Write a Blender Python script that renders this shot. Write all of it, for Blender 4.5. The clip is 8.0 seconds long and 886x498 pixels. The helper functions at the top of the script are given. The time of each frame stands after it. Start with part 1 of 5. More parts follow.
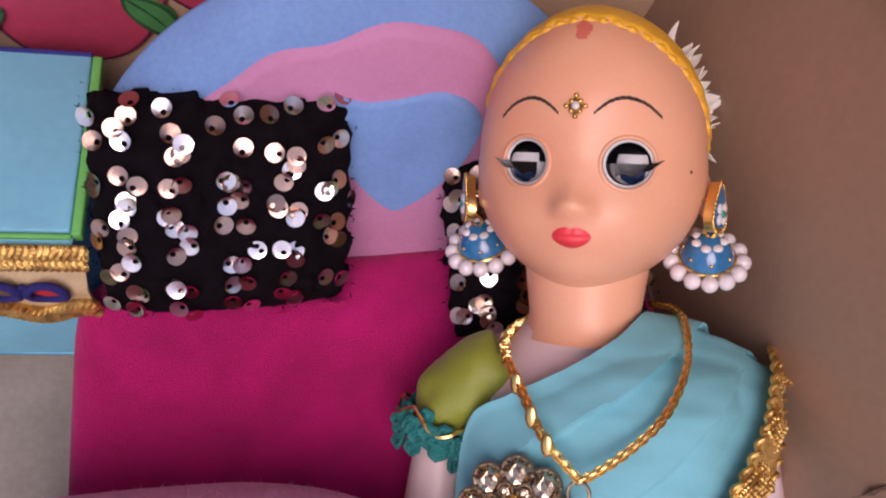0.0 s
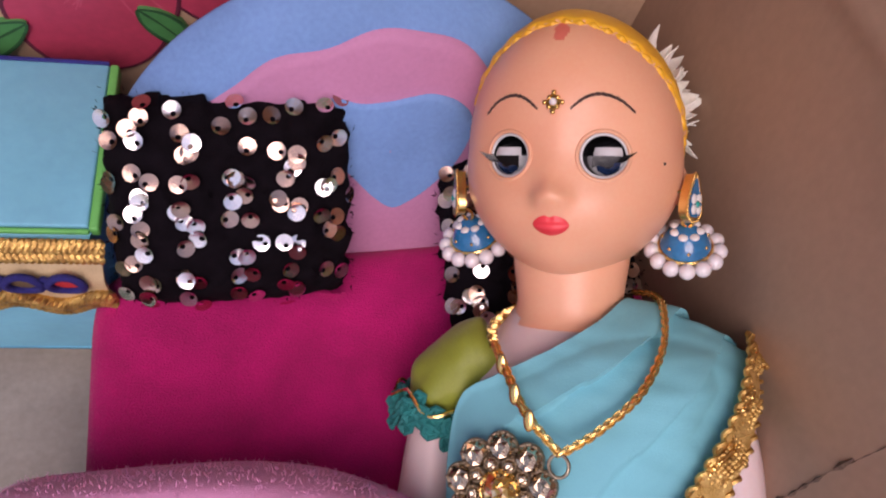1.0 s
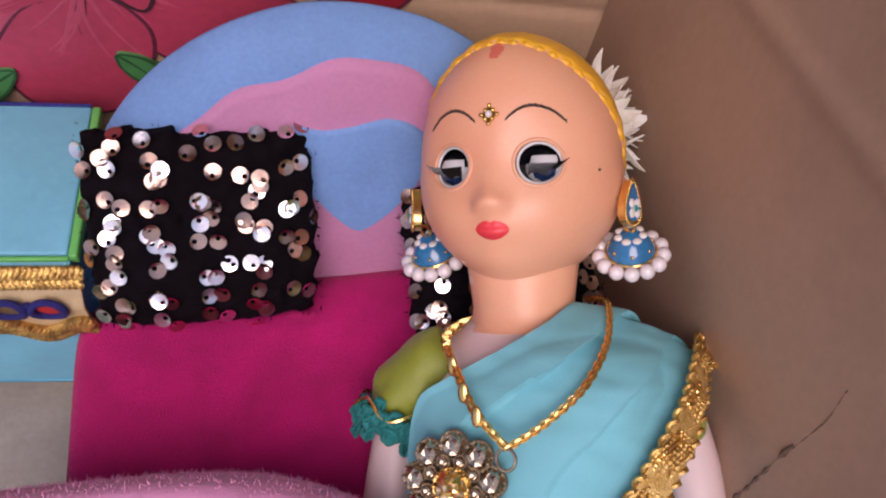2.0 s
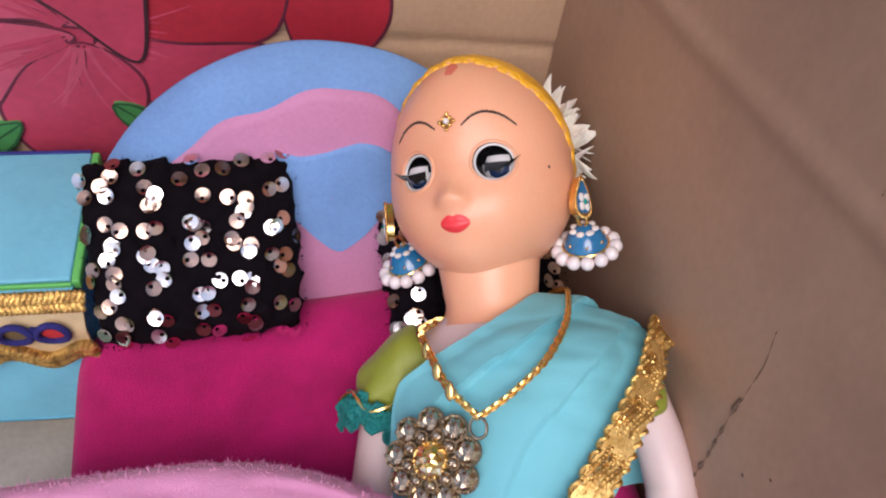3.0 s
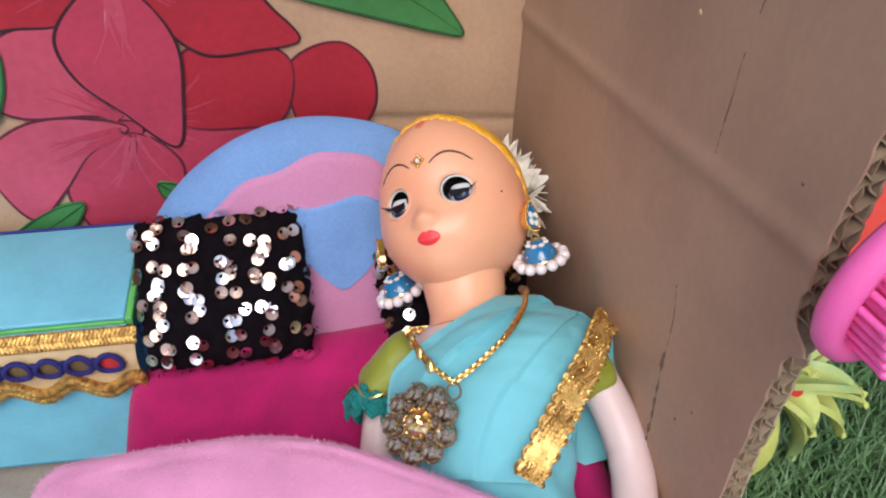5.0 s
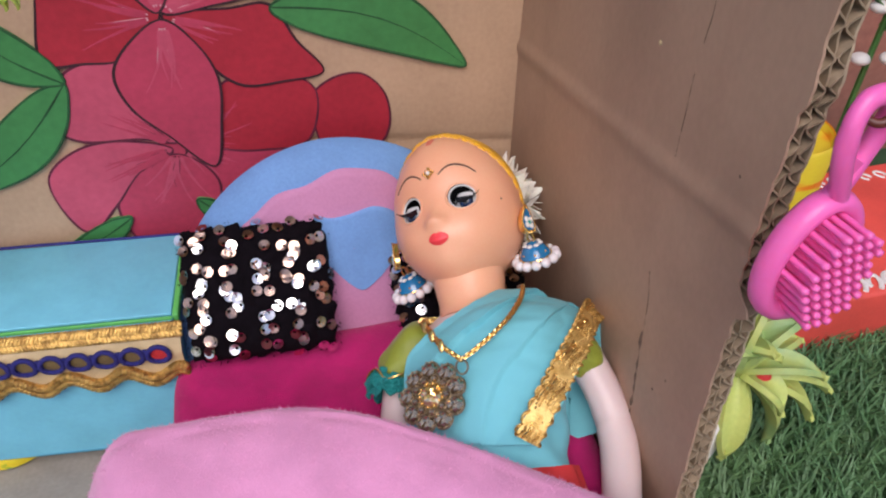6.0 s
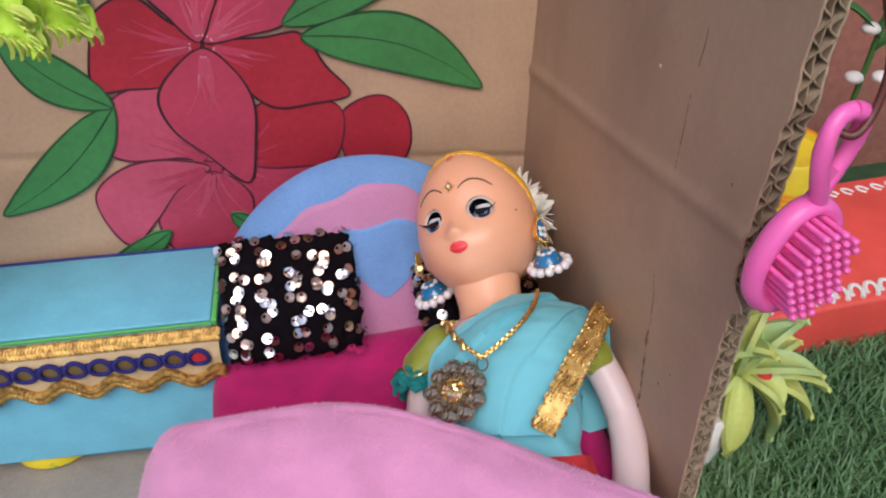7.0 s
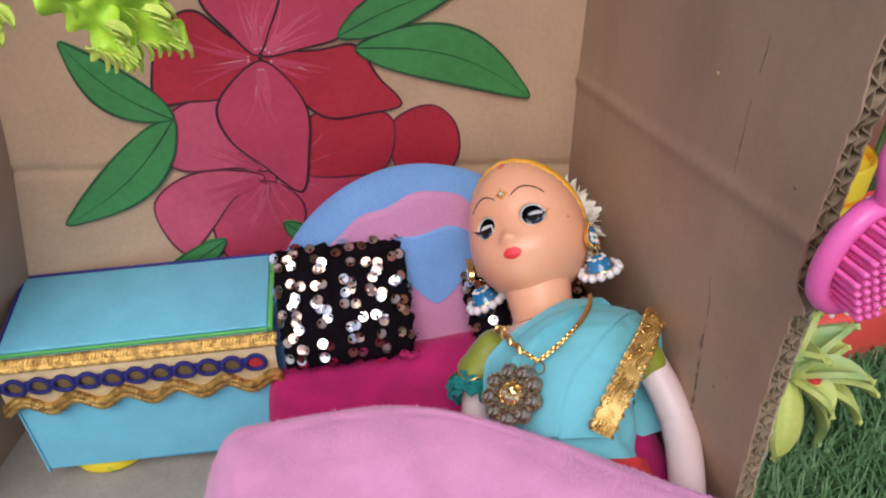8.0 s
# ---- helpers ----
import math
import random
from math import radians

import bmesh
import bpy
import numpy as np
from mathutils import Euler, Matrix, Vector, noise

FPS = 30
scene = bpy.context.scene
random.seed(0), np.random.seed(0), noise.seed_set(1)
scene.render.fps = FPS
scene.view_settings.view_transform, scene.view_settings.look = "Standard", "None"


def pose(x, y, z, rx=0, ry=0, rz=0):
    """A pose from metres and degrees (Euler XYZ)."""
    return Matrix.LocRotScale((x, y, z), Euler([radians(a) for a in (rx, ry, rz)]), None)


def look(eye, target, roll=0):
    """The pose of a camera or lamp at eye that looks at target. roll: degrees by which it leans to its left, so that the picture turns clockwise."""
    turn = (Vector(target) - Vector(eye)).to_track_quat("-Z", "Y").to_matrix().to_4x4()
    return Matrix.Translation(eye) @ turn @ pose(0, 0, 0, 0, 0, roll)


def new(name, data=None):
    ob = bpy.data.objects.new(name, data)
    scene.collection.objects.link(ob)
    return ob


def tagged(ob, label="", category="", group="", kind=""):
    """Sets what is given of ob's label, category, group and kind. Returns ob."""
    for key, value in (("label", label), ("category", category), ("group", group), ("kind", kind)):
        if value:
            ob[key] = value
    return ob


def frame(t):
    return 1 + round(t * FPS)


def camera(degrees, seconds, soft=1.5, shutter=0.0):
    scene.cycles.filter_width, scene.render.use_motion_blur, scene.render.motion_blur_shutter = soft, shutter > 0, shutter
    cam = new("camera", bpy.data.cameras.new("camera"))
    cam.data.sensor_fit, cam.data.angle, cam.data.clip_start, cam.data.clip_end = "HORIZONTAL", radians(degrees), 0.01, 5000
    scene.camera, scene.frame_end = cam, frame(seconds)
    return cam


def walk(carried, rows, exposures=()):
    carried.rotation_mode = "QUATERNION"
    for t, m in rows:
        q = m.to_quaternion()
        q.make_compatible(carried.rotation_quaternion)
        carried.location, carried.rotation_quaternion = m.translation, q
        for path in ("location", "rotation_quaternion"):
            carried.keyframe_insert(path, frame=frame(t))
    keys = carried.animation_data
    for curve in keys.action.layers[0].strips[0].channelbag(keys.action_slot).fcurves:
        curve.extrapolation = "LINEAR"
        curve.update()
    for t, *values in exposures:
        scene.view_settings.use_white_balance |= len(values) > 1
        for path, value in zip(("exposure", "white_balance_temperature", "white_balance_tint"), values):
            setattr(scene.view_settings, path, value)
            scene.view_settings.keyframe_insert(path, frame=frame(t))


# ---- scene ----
cam = camera(56.7, 8.0, soft=2.1)
PATH = [
    (0, (0.00759, -0.16541, 0.28221), (0.05346, -0.09155, 0.10209), 25.35),
    (0.5, (0.01045, -0.17270, 0.28864), (0.05260, -0.09700, 0.10839), 22.99),
    (1, (0.01237, -0.17783, 0.29259), (0.05317, -0.09946, 0.11316), 21.11),
    (1.5, (0.01686, -0.18851, 0.29578), (0.05472, -0.10308, 0.11895), 17.05),
    (2, (0.02817, -0.19858, 0.29878), (0.06432, -0.10536, 0.12556), 13.61),
    (3.3, (0.02893, -0.24699, 0.30811), (0.06888, -0.12892, 0.15170), 7.60),
    (3.5, (0.02638, -0.25480, 0.31197), (0.06600, -0.13320, 0.15821), 6.69),
    (4, (0.03051, -0.26859, 0.30659), (0.06572, -0.13977, 0.15771), 3.49),
    (4.5, (0.03595, -0.28421, 0.30855), (0.07187, -0.14912, 0.16551), 2.39),
    (5.8, (0.01478, -0.34175, 0.34112), (0.05276, -0.19772, 0.20765), 1.12),
    (6, (0.01594, -0.34777, 0.34191), (0.05372, -0.20269, 0.20953), 0.95),
    (6.5, (0.01194, -0.36249, 0.34711), (0.04930, -0.21556, 0.21667), 0.47),
    (7, (0.00547, -0.37031, 0.35632), (0.04164, -0.22164, 0.22753), -0.05),
    (7.5, (-0.00080, -0.37464, 0.35633), (0.03337, -0.22441, 0.22880), -0.70),
    (8, (-0.01137, -0.37352, 0.35925), (0.02055, -0.22204, 0.23263), -1.43),
]
walk(cam, [(t, look(eye, target, roll)) for t, eye, target, roll in PATH],
     [(0, -0.26, 6650, 35), (1, -0.26, 6650, 34), (2, -0.24, 6600, 31), (3.5, 0.12, 6300, 15), (4.5, 0.17, 6350, 13), (6, -0.06, 6250, 17), (8, -0.10, 6250, 14)])

# ---- light: open shade under a bright sky, coming over the open front and top of the box ----
world = bpy.data.worlds.new("sky")
scene.world = world
world.use_nodes = True
wn, wl = world.node_tree.nodes, world.node_tree.links
sky = wn.new("ShaderNodeTexSky")
sky.sky_type, sky.sun_disc = "NISHITA", False
sky.sun_elevation, sky.sun_rotation = radians(54), radians(199.4)
sky.air_density, sky.dust_density, sky.ozone_density = 1.0, 2.5, 1.0
wl.new(sky.outputs[0], wn["Background"].inputs[0])
wn["Background"].inputs[1].default_value = 0.135
sun_data = bpy.data.lights.new("sun", "SUN")
sun_data.energy, sun_data.angle, sun_data.color = 1.85, radians(40), (1.0, 0.96, 0.9)
sun = new("sun", sun_data)
sun.matrix_world = look((-0.38, -1.08, 1.58), (0.0, 0.0, 0.0))

# ---- helpers: the plan is drawn in decimetres ----
D = 0.1
ORIGIN = {}


def thing(name, base, label, category, group="", kind=""):
    ob = new(name)
    ob.location = Vector(base) * D
    ORIGIN[ob] = Vector(base) * D
    ob.empty_display_size = 0.01
    return tagged(ob, label, category, group, kind)


def finish(bm, name, mat, origin, smooth):
    for v in bm.verts:
        v.co = v.co * D - origin
    bmesh.ops.recalc_face_normals(bm, faces=bm.faces)
    me = bpy.data.meshes.new(name)
    bm.to_mesh(me)
    bm.free()
    for m in mat if isinstance(mat, (list, tuple)) else [mat]:
        me.materials.append(m)
    if smooth:
        me.polygons.foreach_set("use_smooth", [True] * len(me.polygons))
        me.set_sharp_from_angle(angle=radians(smooth))
    return me


def part(name, bm, mat, parent, label="", smooth=50):
    ob = new(name, finish(bm, name, mat, ORIGIN[parent], smooth))
    ob.parent = parent
    ORIGIN[ob] = ORIGIN[parent]
    return tagged(ob, label)


def solo(name, bm, mat, base, label, category="", group="", kind="", smooth=50):
    ob = new(name, finish(bm, name, mat, Vector(base) * D, smooth))
    ob.location = Vector(base) * D
    ORIGIN[ob] = Vector(base) * D
    return tagged(ob, label, category, group, kind)


def piece(name, mesh, m, parent):
    """One of many alike pieces: an object of its own on shared mesh data; m is its place in the plan, in decimetres."""
    ob = new(name, mesh)
    ob.parent = parent
    ob.matrix_basis = Matrix.Translation(-ORIGIN[parent]) @ Matrix.Scale(D, 4) @ m
    return ob


def raw(bm, name, mats, smooth=60):
    """Mesh data for pieces, left in decimetres."""
    bmesh.ops.recalc_face_normals(bm, faces=bm.faces)
    me = bpy.data.meshes.new(name)
    bm.to_mesh(me)
    bm.free()
    for m in mats:
        me.materials.append(m)
    me.polygons.foreach_set("use_smooth", [True] * len(me.polygons))
    me.set_sharp_from_angle(angle=radians(smooth))
    return me


def box(x0, x1, y0, y1, z0, z1, bevel=0.0, seg=2, bm=None):
    b = bmesh.new()
    bmesh.ops.create_cube(b, size=1)
    for v in b.verts:
        v.co = ((x0 + x1) / 2 + v.co.x * (x1 - x0), (y0 + y1) / 2 + v.co.y * (y1 - y0), (z0 + z1) / 2 + v.co.z * (z1 - z0))
    if bevel:
        bmesh.ops.bevel(b, geom=b.edges[:], offset=bevel, segments=seg, affect="EDGES", profile=0.5)
    return merge(bm, b)


def merge(bm, b, index=None):
    """Adds b to bm (or gives b where there is no bm)."""
    if index is not None:
        for f in b.faces:
            f.material_index = index
    if bm is None:
        return b
    me = bpy.data.meshes.new("tmp")
    b.to_mesh(me)
    b.free()
    bm.from_mesh(me)
    bpy.data.meshes.remove(me)
    return bm


def grid(fn, nu, nv, wrap=False, index=0):
    """A sheet of nu by nv cells; fn(u, v) gives the place, u and v from 0 to 1."""
    b = bmesh.new()
    rows = [[b.verts.new(fn(i / nu, j / nv)) for i in range(nu if wrap else nu + 1)] for j in range(nv + 1)]
    for j in range(nv):
        for i in range(nu):
            k = (i + 1) % len(rows[0])
            f = b.faces.new((rows[j][i], rows[j][k], rows[j + 1][k], rows[j + 1][i]))
            f.material_index = index
    return b


def thick(b, t):
    """Gives a sheet thickness."""
    bmesh.ops.recalc_face_normals(b, faces=b.faces)
    bmesh.ops.solidify(b, geom=b.faces[:], thickness=t)
    return b


def tube(points, r, sides=8, closed=False, flat=1.0, index=0, up=(0, 0, 1)):
    """A tube along points; r is a number or a function of 0..1; flat squeezes it along its own up direction."""
    pts = [Vector(p) for p in points]
    n = len(pts)
    b = bmesh.new()
    rings = []
    for i, p in enumerate(pts):
        a = pts[(i - 1) % n] if closed or i > 0 else p
        c = pts[(i + 1) % n] if closed or i < n - 1 else p
        d = (c - a).normalized()
        side = d.cross(Vector(up))
        side = side.normalized() if side.length > 1e-4 else d.orthogonal().normalized()
        top = side.cross(d)
        rad = r(i / max(1, n - 1)) if callable(r) else r
        rings.append([b.verts.new(p + (side * math.cos(q) + top * math.sin(q) * flat) * rad)
                      for q in (2 * math.pi * k / sides for k in range(sides))])
    for i in range(n if closed else n - 1):
        for k in range(sides):
            b.faces.new((rings[i][k], rings[i][(k + 1) % sides], rings[(i + 1) % n][(k + 1) % sides], rings[(i + 1) % n][k]))
    if not closed:
        b.faces.new(rings[0][::-1]), b.faces.new(rings[-1])
    for f in b.faces:
        f.material_index = index
    return b


def lathe(profile, segs=24, index=0):
    """Turns (r, z) points about the z axis."""
    b = bmesh.new()
    rings = [[b.verts.new((max(r, 1e-4) * math.cos(a), max(r, 1e-4) * math.sin(a), z))
              for a in (2 * math.pi * k / segs for k in range(segs))] for r, z in profile]
    for p, q in zip(rings, rings[1:]):
        for k in range(segs):
            b.faces.new((p[k], p[(k + 1) % segs], q[(k + 1) % segs], q[k])).material_index = index
    b.faces.new(rings[0][::-1]).material_index = index
    b.faces.new(rings[-1]).material_index = index
    return b


def ball(c, r, index=0, seg=12, rings=8, squash=(1, 1, 1)):
    b = bmesh.new()
    bmesh.ops.create_uvsphere(b, u_segments=seg, v_segments=rings, radius=1)
    for v in b.verts:
        v.co = Vector(c) + Vector((v.co.x * squash[0], v.co.y * squash[1], v.co.z * squash[2])) * r
    for f in b.faces:
        f.material_index = index
    return b


def move(b, m):
    bmesh.ops.transform(b, matrix=m, verts=b.verts)
    return b


def smooth_loop(pts, n=6, closed=True):
    """A rounded line through points (Catmull-Rom)."""
    P = [Vector(p) for p in pts]
    out, k = [], len(P)
    for i in range(k if closed else k - 1):
        a, b_, c, d = (P[(i + j) % k] if closed else P[min(max(i + j, 0), k - 1)] for j in (-1, 0, 1, 2))
        for s in range(n):
            t = s / n
            out.append(0.5 * (2 * b_ + (c - a) * t + (2 * a - 5 * b_ + 4 * c - d) * t * t + (3 * b_ - a - 3 * c + d) * t ** 3))
    return out if closed else out + [P[-1]]


def slab(outline, lo, hi, axis="y", bm=None, index=0):
    """A flat shape of that outline (two coordinates each) between two places on an axis."""
    b = bmesh.new()
    place = {"y": lambda p, v: (p[0], v, p[1]), "z": lambda p, v: (p[0], p[1], v), "x": lambda p, v: (v, p[0], p[1])}[axis]
    lower, upper = [b.verts.new(place(p, lo)) for p in outline], [b.verts.new(place(p, hi)) for p in outline]
    b.faces.new(lower), b.faces.new(upper[::-1])
    for i in range(len(outline)):
        j = (i + 1) % len(outline)
        b.faces.new((lower[i], lower[j], upper[j], upper[i]))
    bmesh.ops.triangulate(b, faces=[f for f in b.faces if len(f.verts) > 4])
    for f in b.faces:
        f.material_index = index
    return merge(bm, b)


# ---- materials ----
def paint(name, colour, rough=0.6, vary=0.12, scale=60, fine=600, bump=0.15, metal=0.0, sheen=0.0, coat=0.0, spec=0.5,
          second=None, mix=(0.45, 0.6), random=0.0, sss=0.0, stretch=(1, 1, 1), trans=0.0):
    """A surface with colour variation at two scales and fine relief."""
    m = bpy.data.materials.new(name)
    m.use_nodes = True
    n, l = m.node_tree.nodes, m.node_tree.links
    b = n["Principled BSDF"]
    b.inputs["Roughness"].default_value, b.inputs["Metallic"].default_value = rough, metal
    b.inputs["Specular IOR Level"].default_value = spec
    b.inputs["Sheen Weight"].default_value, b.inputs["Sheen Roughness"].default_value = sheen, 0.4
    b.inputs["Coat Weight"].default_value, b.inputs["Coat Roughness"].default_value = coat, 0.15
    b.inputs["Transmission Weight"].default_value = trans
    if sss:
        b.inputs["Subsurface Weight"].default_value, b.inputs["Subsurface Scale"].default_value = sss, 0.002
        b.inputs["Subsurface Radius"].default_value = (1.0, 0.45, 0.3)
    co = n.new("ShaderNodeTexCoord")
    mp = n.new("ShaderNodeMapping")
    mp.inputs["Scale"].default_value = stretch
    l.new(co.outputs["Object"], mp.inputs["Vector"])
    big, small = n.new("ShaderNodeTexNoise"), n.new("ShaderNodeTexNoise")
    big.inputs["Scale"].default_value, big.inputs["Detail"].default_value = scale, 4
    small.inputs["Scale"].default_value, small.inputs["Detail"].default_value = fine, 3
    for t in (big, small):
        l.new(mp.outputs[0], t.inputs["Vector"])
    dark = tuple(c * (1 - vary) for c in colour)
    light = tuple(min(1, c * (1 + vary)) for c in colour)
    r1 = n.new("ShaderNodeValToRGB")
    r1.color_ramp.elements[0].position, r1.color_ramp.elements[1].position = mix if second else (0.3, 0.7)
    r1.color_ramp.elements[0].color = (*(light if second is None else colour), 1)
    r1.color_ramp.elements[1].color = (*(second or dark), 1)
    l.new(big.outputs[0], r1.inputs[0])
    mul = n.new("ShaderNodeMix")
    mul.data_type, mul.blend_type = "RGBA", "OVERLAY"
    mul.inputs[0].default_value = vary * 1.5
    l.new(r1.outputs[0], mul.inputs[6])
    l.new(small.outputs[0], mul.inputs[7])
    out = mul.outputs[2]
    if random:
        info, hsv, mr = n.new("ShaderNodeObjectInfo"), n.new("ShaderNodeHueSaturation"), n.new("ShaderNodeMapRange")
        mr.inputs["To Min"].default_value, mr.inputs["To Max"].default_value = 1 - random, 1 + random
        l.new(info.outputs["Random"], mr.inputs["Value"])
        l.new(mr.outputs[0], hsv.inputs["Value"])
        l.new(out, hsv.inputs["Color"])
        out = hsv.outputs[0]
    l.new(out, b.inputs["Base Color"])
    bp = n.new("ShaderNodeBump")
    bp.inputs["Strength"].default_value, bp.inputs["Distance"].default_value = bump, 0.0006
    l.new(small.outputs[0], bp.inputs["Height"])
    l.new(bp.outputs[0], b.inputs["Normal"])
    return m


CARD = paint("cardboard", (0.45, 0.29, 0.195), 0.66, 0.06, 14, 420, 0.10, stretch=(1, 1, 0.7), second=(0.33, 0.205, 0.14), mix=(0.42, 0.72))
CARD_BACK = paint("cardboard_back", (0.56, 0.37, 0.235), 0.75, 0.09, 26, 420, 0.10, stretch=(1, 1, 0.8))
CARD_EDGE = paint("cardboard_edge", (0.46, 0.36, 0.24), 0.85, 0.2, 120, 700, 0.3)
FLUTE = paint("flute_paper", (0.34, 0.25, 0.16), 0.85, 0.2, 150, 700, 0.3)
FLOOR = paint("floor_card", (0.30, 0.27, 0.23), 0.8, 0.12, 40, 400, 0.15)
MAGENTA = paint("magenta_felt", (0.50, 0.006, 0.135), 0.95, 0.16, 70, 1900, 0.9, sheen=0.12)
PINK = paint("pink_fleece", (0.78, 0.33, 0.55), 0.95, 0.08, 60, 3600, 0.45, sheen=0.35)
FOAM_PINK = paint("pink_foam", (0.54, 0.23, 0.395), 0.75, 0.07, 35, 700, 0.2)
FOAM_BLUE = paint("blue_foam", (0.16, 0.32, 0.62), 0.75, 0.10, 40, 700, 0.2)
TURQ = paint("turquoise_foam", (0.17, 0.53, 0.68), 0.6, 0.07, 45, 350, 0.18)
GREEN_EDGE = paint("green_tape", (0.13, 0.52, 0.12), 0.5, 0.1)
VELVET = paint("black_velvet", (0.006, 0.004, 0.006), 0.95, 0.3, 200, 2500, 0.9, spec=0.1)
GOLD = paint("gold_braid", (0.78, 0.50, 0.15), 0.36, 0.3, 300, 1600, 0.6, metal=0.85, second=(0.42, 0.24, 0.07), mix=(0.45, 0.62))
GOLD_FOIL = paint("gold_foil_thread", (0.84, 0.58, 0.20), 0.42, 0.25, 260, 1600, 0.5, metal=0.6, second=(0.60, 0.36, 0.09), mix=(0.45, 0.65))
GOLD_BRIGHT = paint("gold_metal", (0.86, 0.58, 0.20), 0.22, 0.10, 200, 1500, 0.1, metal=1.0)
BRAID_BLUE = paint("royal_blue_braid", (0.022, 0.022, 0.19), 0.7, 0.25, 150, 2200, 0.6)
CREAM = paint("cream_ribbon", (0.62, 0.47, 0.26), 0.7, 0.12, 120, 1800, 0.3)
RED = paint("red_cloth", (0.62, 0.035, 0.035), 0.75, 0.12, 90, 1500, 0.3)

# ---- the box ----
FLOOR_Z = -0.20
GROUND_Z = -0.40
WX = 1.435


def fold_z(y):
    """Height of the soft fold across the side wall."""
    return 1.50 - 0.225 * y


def wall_x(y, z):
    """Inner face of the side wall, with a raised fold and slight warping."""
    d = z - fold_z(y)
    return WX - 0.012 * math.exp(-(d / 0.03) ** 2) + 0.03 * max(0.0, d) + 0.006 * math.sin(3.1 * y + 1.3 * z)


def edge_y(z):
    """The cut front edge of the side wall, a little ragged, with a small tear."""
    return (-2.045 + 0.03 * (z > 1.72) + 0.016 * noise.noise((0, 0, z * 6)) + 0.014 * noise.noise((3, 0, z * 25))
            - 0.07 * max(0, 1.15 - z) - 0.05 * math.exp(-((z - 1.70) / 0.03) ** 2))


def back_y(x, z):
    """The back wall, pressed in along a slanting crease and an upright one."""
    return 0.016 * math.exp(-((z - 1.16 + 0.15 * x) / 0.022) ** 2) + 0.010 * math.exp(-((x - 0.98 - 0.03 * z) / 0.03) ** 2)


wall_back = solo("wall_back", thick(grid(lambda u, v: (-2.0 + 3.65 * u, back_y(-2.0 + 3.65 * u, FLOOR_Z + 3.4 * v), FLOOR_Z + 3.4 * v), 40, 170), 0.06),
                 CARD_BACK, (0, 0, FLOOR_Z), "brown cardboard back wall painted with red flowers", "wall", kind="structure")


def side_point(z, u, off, y0, y1):
    y = y0(z) + (y1 - y0(z)) * u
    return (wall_x(y, z) + off, y, z)


def side_sheet(off, y0, y1, ny):
    return grid(lambda u, v: side_point(FLOOR_Z + 3.3 * v, u, off, y0, y1), ny, 160)


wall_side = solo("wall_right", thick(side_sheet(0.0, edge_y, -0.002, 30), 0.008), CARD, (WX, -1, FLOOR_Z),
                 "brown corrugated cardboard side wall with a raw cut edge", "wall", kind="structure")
part("outer_liner", thick(side_sheet(0.088, lambda z: edge_y(z) + 0.015, -0.002, 30), 0.008), CARD_EDGE, wall_side, "pale outer paper of the cardboard")
part("middle_liner", thick(side_sheet(0.046, lambda z: edge_y(z) + 0.02, -0.4, 10), 0.005), FLUTE, wall_side)


def flutes(off, wide, pitch, ph):
    """A wavy paper sheet between two liners, open at the front edge."""
    n = int(3.2 / pitch * 8)
    def at(u, v):
        z = FLOOR_Z + 3.2 * v
        y = edge_y(z) + 0.012 + 0.55 * u + 0.01 * noise.noise((off, z * 30, 0))
        w = math.sin(2 * math.pi * z / pitch + ph + 0.5 * noise.noise((1, z * 3, off)))
        return (wall_x(y, z) + off + wide * w, y, z)
    return thick(grid(at, 3, n), 0.005)


part("fluting", flutes(0.027, 0.017, 0.085, 0.0), FLUTE, wall_side, "wavy brown paper inside the cardboard")
part("fluting", flutes(0.068, 0.017, 0.072, 1.0), FLUTE, wall_side, "wavy brown paper inside the cardboard")

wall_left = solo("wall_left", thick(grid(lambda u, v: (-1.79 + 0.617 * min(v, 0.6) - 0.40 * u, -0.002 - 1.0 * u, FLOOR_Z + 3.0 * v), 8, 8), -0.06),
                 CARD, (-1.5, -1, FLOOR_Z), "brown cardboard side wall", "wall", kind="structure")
solo("floor", box(-2.25, WX + 0.1, -2.15, 0.06, FLOOR_Z - 0.08, FLOOR_Z), FLOOR, (0, -1, FLOOR_Z), "grey-brown cardboard floor of the box", "floor", kind="structure")

# added flap above the view, blocks sky light from headboard and back corner
solo("ceiling", box(-1.95, WX + 0.15, -0.60, 0.06, FLOOR_Z + 3.4, FLOOR_Z + 3.46), CARD, (0, -0.4, 3.2), "unseen cardboard flap added to shade the rear of the box", "ceiling", kind="structure")

# ---- bed: mattress, headboard, blanket, pillows ----
bed = thing("doll_bed", (0.45, -1.3, FLOOR_Z), "toy bed covered in magenta felt with a padded headboard", "bed")


def super_box(x0, x1, y0, y1, z0, z1, p=6.0, nu=48, nv=24, lump=0.0):
    """A soft block with rounded edges."""
    def at(u, v):
        a, b_ = 2 * math.pi * u, math.pi * (v - 0.5)
        c = lambda t: math.copysign(abs(math.cos(t)) ** (2 / p), math.cos(t))
        s = lambda t: math.copysign(abs(math.sin(t)) ** (2 / p), math.sin(t))
        x, y, z = c(b_) * c(a), c(b_) * s(a), s(b_)
        k = 1 + lump * noise.noise((x * 1.5, y * 1.5, z * 1.5))
        return ((x0 + x1) / 2 + (x1 - x0) / 2 * x * k, (y0 + y1) / 2 + (y1 - y0) / 2 * y * k, (z0 + z1) / 2 + (z1 - z0) / 2 * z * k)
    b = grid(at, nu, nv, wrap=True)
    bmesh.ops.remove_doubles(b, verts=b.verts, dist=1e-4)
    return b


